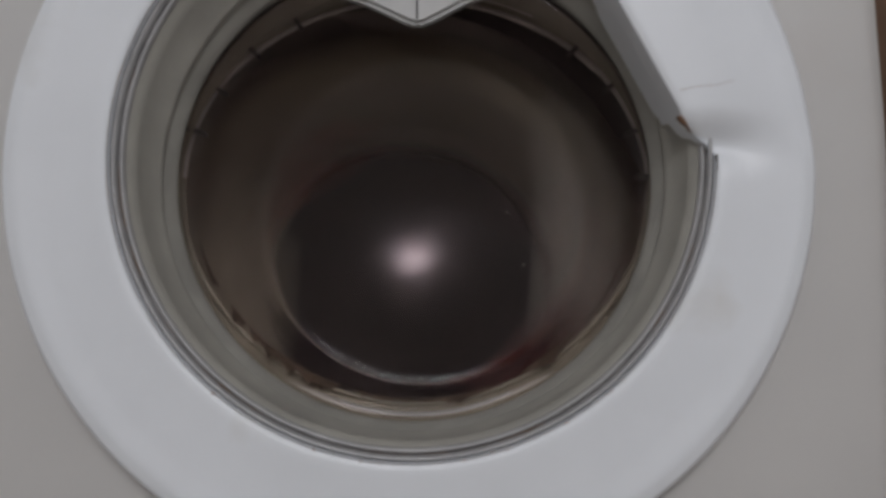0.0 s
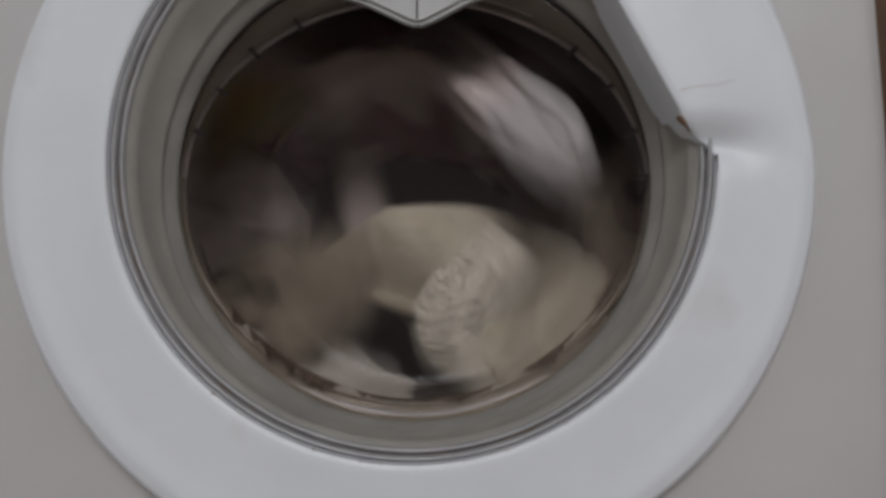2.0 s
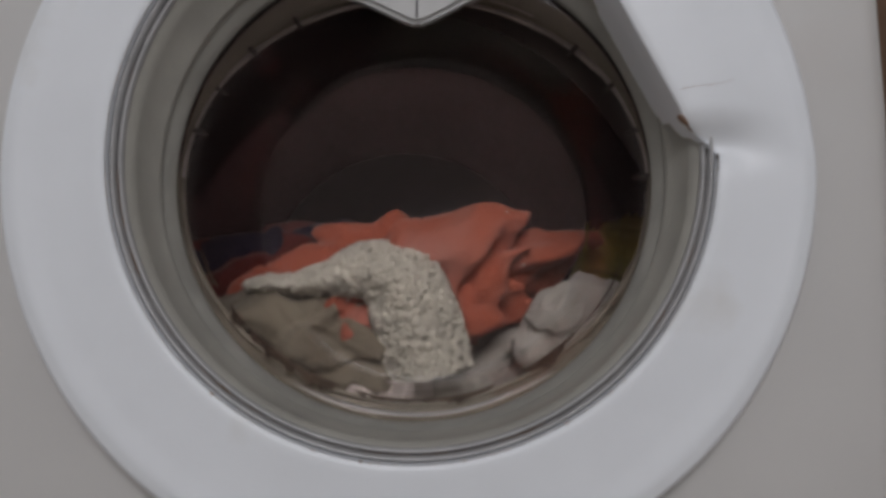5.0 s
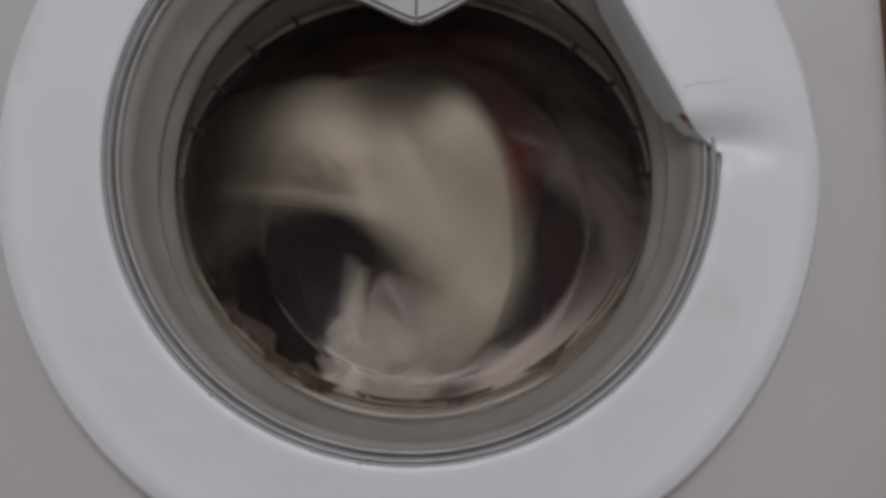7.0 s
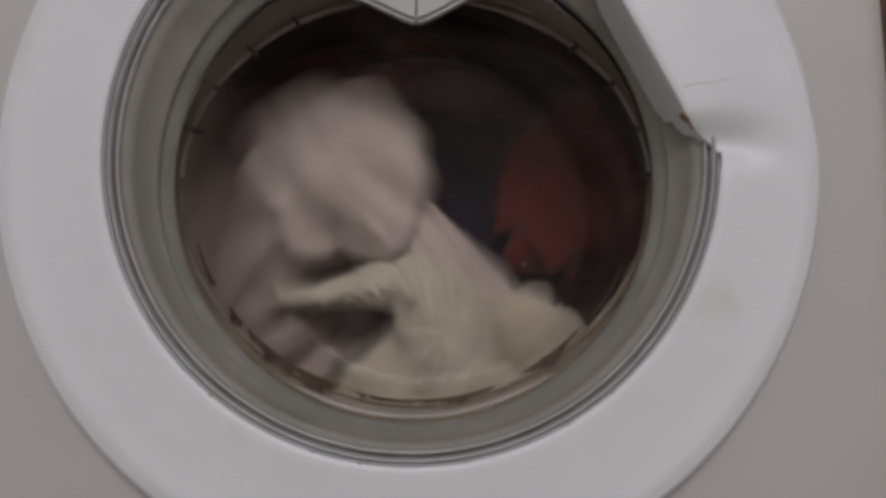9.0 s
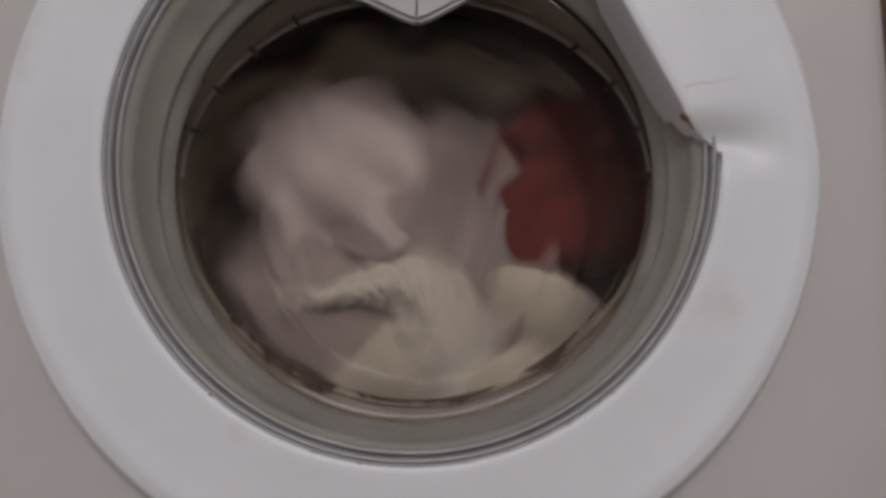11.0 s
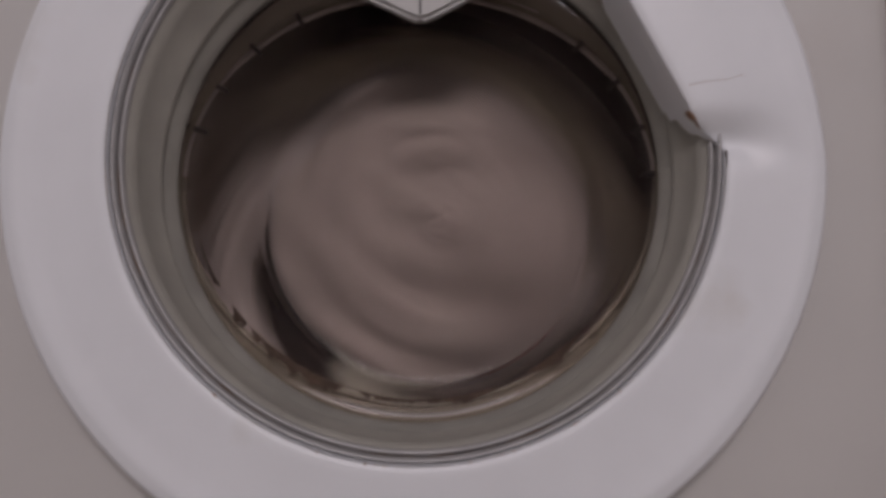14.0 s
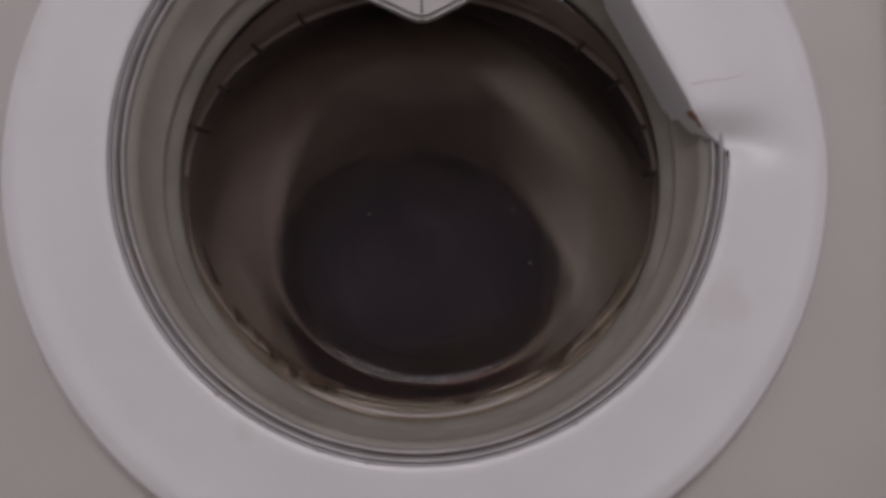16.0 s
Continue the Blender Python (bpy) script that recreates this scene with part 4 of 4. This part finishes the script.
    (terry, flung(0, 1.7, -123, 0.20, 0.24, 72)
     + [(1.9, 0.059, 0.17, 0.388, 200, 0, 0), (2, 0.054, 0.165, 0.356, 240, 0, 0), (2.1, -0.001, 0.16, 0.337, 290, 0, 0), (2.2, -0.056, 0.16, 0.347, 330, 0, 0), (2.3,
      -0.082, 0.155, 0.369, 345, 0, 0), (2.4, -0.098, 0.16, 0.420, 350, 0, 0), (2.5, -0.079, 0.16, 0.415, 350, 0, 0), (2.6, -0.065, 0.16, 0.392, 355, 0, 0), (2.7, -0.082,
      0.155, 0.369, 365, 0, 0), (2.8, -0.064, 0.155, 0.365, 375, 0, 0), (2.9, -0.046, 0.153, 0.369, 382, 0, 0), (3, -0.04, 0.153, 0.381, 386, 0, 0), (3.2, -0.033, 0.153,
      0.367, 366, 0, 0), (3.5, -0.028, 0.153, 0.365, 360, 0, 0), (5.3, -0.028, 0.153, 0.365, 360, 0, 0), (5.8, -0.083, 0.16, 0.378, 390, 0, 0), (6.1, -0.120, 0.16, 0.360,
      380, 0, 0), (6.3, -0.019, 0.16, 0.342, 380, 0, 0), (6.4, -0.042, 0.16, 0.342, 380, 0, 0), (6.5, -0.075, 0.155, 0.338, 415, 0, 0), (6.6, -0.079, 0.16, 0.360, 430, 0,
      0), (6.7, -0.083, 0.16, 0.360, 440, 0, 0), (6.8, -0.065, 0.16, 0.360, 460, 0, 0), (6.9, -0.042, 0.16, 0.347, 390, 0, 0), (7, -0.091, 0.21, 0.291, 460, 0, 0), (7.2,
      -0.088, 0.19, 0.350, 483, 0, 0), (7.4, -0.13, 0.27, 0.33, 496, 0, 0), (7.6, -0.1, 0.27, 0.4, 548, 0, 0), (7.8, -0.087, 0.18, 0.436, 548, 0, 0), (8, -0.014,
      0.24, 0.359, 774, 0, 0), (8.2, -0.012, 0.2, 0.316, 779, 0, 0), (8.5, -0.141, 0.21, 0.399, 878, 0, 0), (8.8, -0.054, 0.22, 0.542, 953, 0, 0), (9, -0.005, 0.158,
      0.353, 1080, 0, 0), (9.2, -0.096, 0.18, 0.341, 1156, 0, 0), (9.4, -0.117, 0.19, 0.360, 1171, 0, 0), (9.6, -0.091, 0.2, 0.438, 1223, 0, 0), (9.8, -0.087, 0.18,
      0.436, 1223, 0, 0), (10, -0.014, 0.24, 0.359, 1449, 0, 0), (10.2, -0.012, 0.2, 0.316, 1454, 0, 0), (10.5, -0.141, 0.21, 0.399, 1553, 0, 0), (10.8, -0.054, 0.22,
      0.542, 1629, 0, 0), (11, -0.005, 0.158, 0.353, 1800, 0, 0), (11.2, -0.096, 0.18, 0.341, 1876, 0, 0), (11.3, -0.098, 0.19, 0.379, 1900, 0, 0), (11.4, -0.126, 0.18,
      0.503, 1957, 0, 0), (11.5, 0.01, 0.16, 0.575, 2016, 0, 0), (11.6, 0.067, 0.14, 0.532, 2034, 0, 0), (11.7, 0.122, 0.18, 0.426, 2078, 0, 0), (11.8, -0.085, 0.17,
      0.360, 2243, 0, 0), (11.9, -0.117, 0.16, 0.480, 2313, 0, 0), (12, -0.048, 0.16, 0.518, 2349, 0, 0), (12.1, 0.084, 0.18, 0.469, 2416, 0, 0), (12.3, 0.027, 0.2,
      0.321, 2508, 0, 0), (12.5, -0.165, 0.22, 0.4, 2470, 0, 0), (12.6, -0.131, 0.16, 0.462, 2487, 0, 0), (12.7, -0.020, 0.16, 0.509, 2546, 0, 0), (12.8, 0.074, 0.17,
      0.482, 2592, 0, 0), (12.9, 0.114, 0.19, 0.398, 2634, 0, 0), (13.2, -0.073, 0.22, 0.309, 2757, 0, 0), (13.4, -0.151, 0.18, 0.508, 2790, 0, 0), (13.5, -0.075, 0.15, 0.562, 2812, 0, 0), (13.6, -0.009, 0.145, 0.563, 2850, 0, 0), (13.8, 0.127, 0.18, 0.436, 2980, 0, 0), (14, -0.021, 0.2, 0.311, 3086, 0, 0), (14.2, -0.123, 0.145,
      0.510, 3224, 0, 0), (14.4, -0.001, 0.138, 0.531, 3274, 0, 0), (14.6, 0.126, 0.18, 0.398, 3354, 0, 0), (14.8, -0.089, 0.2, 0.321, 3488, 0, 0), (15, -0.127, 0.24, 0.57, 3590, 0, 0), (15.2, 0.121, 0.17, 0.463, 3689, 0, 0)]
     + flung(15.4, 16, 4740, 0.17, 0.175, 66)),
    (orange, flung(0, 2.2, 330, 0.2, 0.3, 60)
     + [(2.4, -0.172, 0.31, 0.547, 315, 0, 0), (2.6, -0.095, 0.29, 0.553, 360, 0, 0), (2.7, -0.053, 0.21, 0.525, 380, 0, 0), (2.8, 0.008, 0.2, 0.448, 400, 0, 0), (2.9,
      -0.022, 0.2, 0.433, 392, 0, 0), (3, -0.012, 0.205, 0.394, 392, 0, 0), (3.3, -0.014, 0.21, 0.386, 349, 0, 0), (5.3, -0.014, 0.21, 0.385, 348, 0, 0), (5.7, -0.094,
      0.22, 0.440, 380, 0, 0), (6, -0.098, 0.24, 0.526, 420, 0, 0), (6.2, 0.085, 0.3, 0.505, 450, 0, 0)]
     + flung(6.4, 16, 6320, 0.215, 0.33, 75)),
    (red, flung(0, 2.3, 200, 0.2, 0.27, 60)
     + [(2.6, -0.154, 0.26, 0.465, 298, 0, 0), (3, -0.175, 0.26, 0.368, 360, 0, 0), (5.3, -0.175, 0.26, 0.368, 360, 0, 0), (5.8, -0.155, 0.26, 0.525, 400, 0, 0), (6.2,
      0.080, 0.24, 0.547, 479, 0, 0), (6.3, 0.136, 0.23, 0.482, 506, 0, 0), (6.4, 0.162, 0.24, 0.400, 534, 0, 0), (6.5, 0.191, 0.33, 0.311, 557, 0, 0), (6.6, -0.031,
      0.36, 0.185, 628, 0, 0), (6.8, -0.189, 0.27, 0.445, 732, 0, 0), (6.9, -0.102, 0.26, 0.574, 781, 0, 0), (7, 0.06, 0.24, 0.565, 827, 0, 0), (7.1, 0.119, 0.22, 0.511,
      855, 0, 0), (7.2, 0.161, 0.23, 0.425, 886, 0, 0), (7.4, 0.065, 0.36, 0.214, 960, 0, 0), (7.5, -0.092, 0.37, 0.177, 1003, 0, 0), (7.6, -0.180, 0.28, 0.380, 1070, 0,
      0), (7.8, -0.156, 0.26, 0.536, 1122, 0, 0), (7.9, -0.036, 0.25, 0.588, 1161, 0, 0), (8, 0.12, 0.28, 0.585, 1214, 0, 0), (8.1, 0.170, 0.22, 0.475, 1232, 0, 0), (8.2,
      0.165, 0.23, 0.405, 1252, 0, 0), (8.3, 0.151, 0.24, 0.359, 1267, 0, 0), (8.5, -0.031, 0.36, 0.13, 1348, 0, 0), (8.7, -0.191, 0.28, 0.391, 1434, 0, 0), (8.8,
      -0.070, 0.26, 0.585, 1511, 0, 0), (8.9, 0.095, 0.23, 0.555, 1561, 0, 0), (9, 0.195, 0.26, 0.51, 1586, 0, 0), (9.1, 0.161, 0.23, 0.430, 1604, 0, 0), (9.2, 0.131,
      0.24, 0.349, 1632, 0, 0), (9.4, 0.065, 0.36, 0.214, 1680, 0, 0), (9.5, -0.092, 0.37, 0.177, 1723, 0, 0), (9.6, -0.180, 0.28, 0.380, 1790, 0, 0), (9.8, -0.156, 0.26,
      0.536, 1842, 0, 0), (9.9, -0.036, 0.25, 0.588, 1881, 0, 0), (10, 0.146, 0.2, 0.542, 1934, 0, 0), (10.1, 0.170, 0.22, 0.475, 1952, 0, 0), (10.2, 0.165, 0.23, 0.405,
      1972, 0, 0), (10.3, 0.151, 0.24, 0.359, 1987, 0, 0), (10.5, -0.031, 0.36, 0.185, 2068, 0, 0), (10.7, -0.191, 0.28, 0.391, 2154, 0, 0), (10.8, -0.070, 0.26, 0.585,
      2231, 0, 0), (10.9, 0.095, 0.23, 0.555, 2281, 0, 0), (11, 0.171, 0.2, 0.502, 2306, 0, 0), (11.1, 0.161, 0.23, 0.430, 2324, 0, 0), (11.2, 0.131, 0.24, 0.349, 2352,
      0, 0)]
     + flung(11.4, 13, 3260, 0.2, 0.28, 60)
     + flung(13.2, 16, 6280, 0.21, 0.36, 75)),
    (navy, flung(0, 2, 60, 0.2, 0.32, 70)
     + [(2.3, 0.141, 0.3, 0.391, 91, 0, 0), (2.6, 0.028, 0.29, 0.314, 148, 0, 0), (3, -0.102, 0.24, 0.345, 0, 0, 0), (5.3, -0.102, 0.24, 0.345, 0, 0, 0), (5.9, -0.085,
      0.3, 0.436, 40, 0, 0), (6.3, 0.006, 0.3, 0.436, 90, 0, 0), (9.2, 0.028, 0.31, 0.437, 1070, 0, 0), (11.3, 0.005, 0.32, 0.427, 1840, 0, 0), (13, -0.001, 0.33, 0.427,
      2660, 0, 0), (15.2, -0.004, 0.332, 0.427, 4860, 0, 0), (15.6, -0.004, 0.332, 0.427, 5240, 0, 0), (16, -0.004, 0.332, 0.427, 5930, 0, 0)]),
    (olive, flung(0, 2.2, 100, 0.21, 0.22, 60)
     + [(2.5, 0.160, 0.29, 0.292, 119, 0, 0), (2.8, 0.180, 0.26, 0.406, 0, 0, 0), (3, 0.193, 0.26, 0.41, 0, 0, 0), (5.3, 0.193, 0.26, 0.41, 0, 0, 0), (5.8, 0.131, 0.24,
      0.359, 20, 0, 0)]
     + flung(6.2, 16, 5910, 0.21, 0.28, 60)),
    (beige, flung(0, 1.8, -30, 0.162, 0.162, 62)
     + [(2.1, -0.128, 0.26, 0.29, 239, 0, 0), (2.4, -0.159, 0.2, 0.428, 284, 0, 0), (2.7, -0.134, 0.18, 0.360, 360, 0, 0), (3, -0.112, 0.19, 0.345, 360, 0, 0), (3.4, -0.088, 0.195, 0.343, 360, 0, 0), (5.3, -0.088, 0.195, 0.343, 360, 0, 0), (5.8, -0.149, 0.2, 0.379, 390, 0, 0)]
     + flung(6.2, 13, 3050, 0.2, 0.26, 60)
     + flung(13.2, 16, 6010, 0.165, 0.17, 62)),
    (sock, flung(0, 1.9, 240, 0.162, 0.162, 62)
     + [(2.4, -0.133, 0.18, 0.332, 241, 0, 0), (2.7, 0.074, 0.18, 0.322, 487, 0, 0), (3, 0.102, 0.18, 0.322, 360, 0, 0), (3.3, 0.121, 0.18, 0.346, 350, 0, 0), (5.3,
      0.121, 0.18, 0.346, 350, 0, 0), (5.8, 0.095, 0.2, 0.311, 367, 0, 0)]
     + flung(6.2, 16, 6140, 0.21, 0.2, 60)),
    (shell_a, flung(0, 1.8, -20, 0, 0, 0)
     + [(2.4, AX, 0, AZ, 160, 0, 0), (3, AX, 0, AZ, 176, 0, 0), (5.3, AX, 0, AZ, 176, 0, 0), (6.3, AX, 0, AZ, 205, 0, 0), (7.1, AX, 0, AZ, 190, 0, 0), (8, AX, 0, AZ, 212, 0, 0),
        (9.2, AX, 0, AZ, 195, 0, 0), (10.2, AX, 0, AZ, 210, 0, 0), (11.3, AX, 0, AZ, 225, 0, 0), (12, AX, 0, AZ, 325, 0, 0), (12.5, AX, 0, AZ, 435, 0, 0)]
     + flung(13.2, 16, 3530, 0, 0, 0)),
    (shell_b, flung(0, 1.8, 100, 0, 0, 0)
     + [(2.5, AX, 0, AZ, 190, 0, 0), (3, AX, 0, AZ, 186, 0, 0), (5.3, AX, 0, AZ, 186, 0, 0), (6.3, AX, 0, AZ, 165, 0, 0), (7.5, AX, 0, AZ, 200, 0, 0), (8, AX, 0, AZ, 290, 0, 0),
        (8.5, AX, 0, AZ, 440, 0, 0), (9, AX, 0, AZ, 600, 0, 0), (9.2, AX, 0, AZ, 640, 0, 0), (10.4, AX, 0, AZ, 900, 0, 0), (11.3, AX, 0, AZ, 1140, 0, 0), (11.5, AX, 0, AZ, 1170, 0, 0),
        (12, AX, 0, AZ, 1300, 0, 0), (12.5, AX, 0, AZ, 1370, 0, 0)]
     + flung(13.2, 16, 4770, 0, 0, 0)),
]


def motions():
    walk(drum, [(k / 30, pose(AX, 0, AZ, 0, spin(k / 30), 0)) for k in range(0, 481)])
    for thing, keys in LAUNDRY:
        carry(thing, keys)


motions()
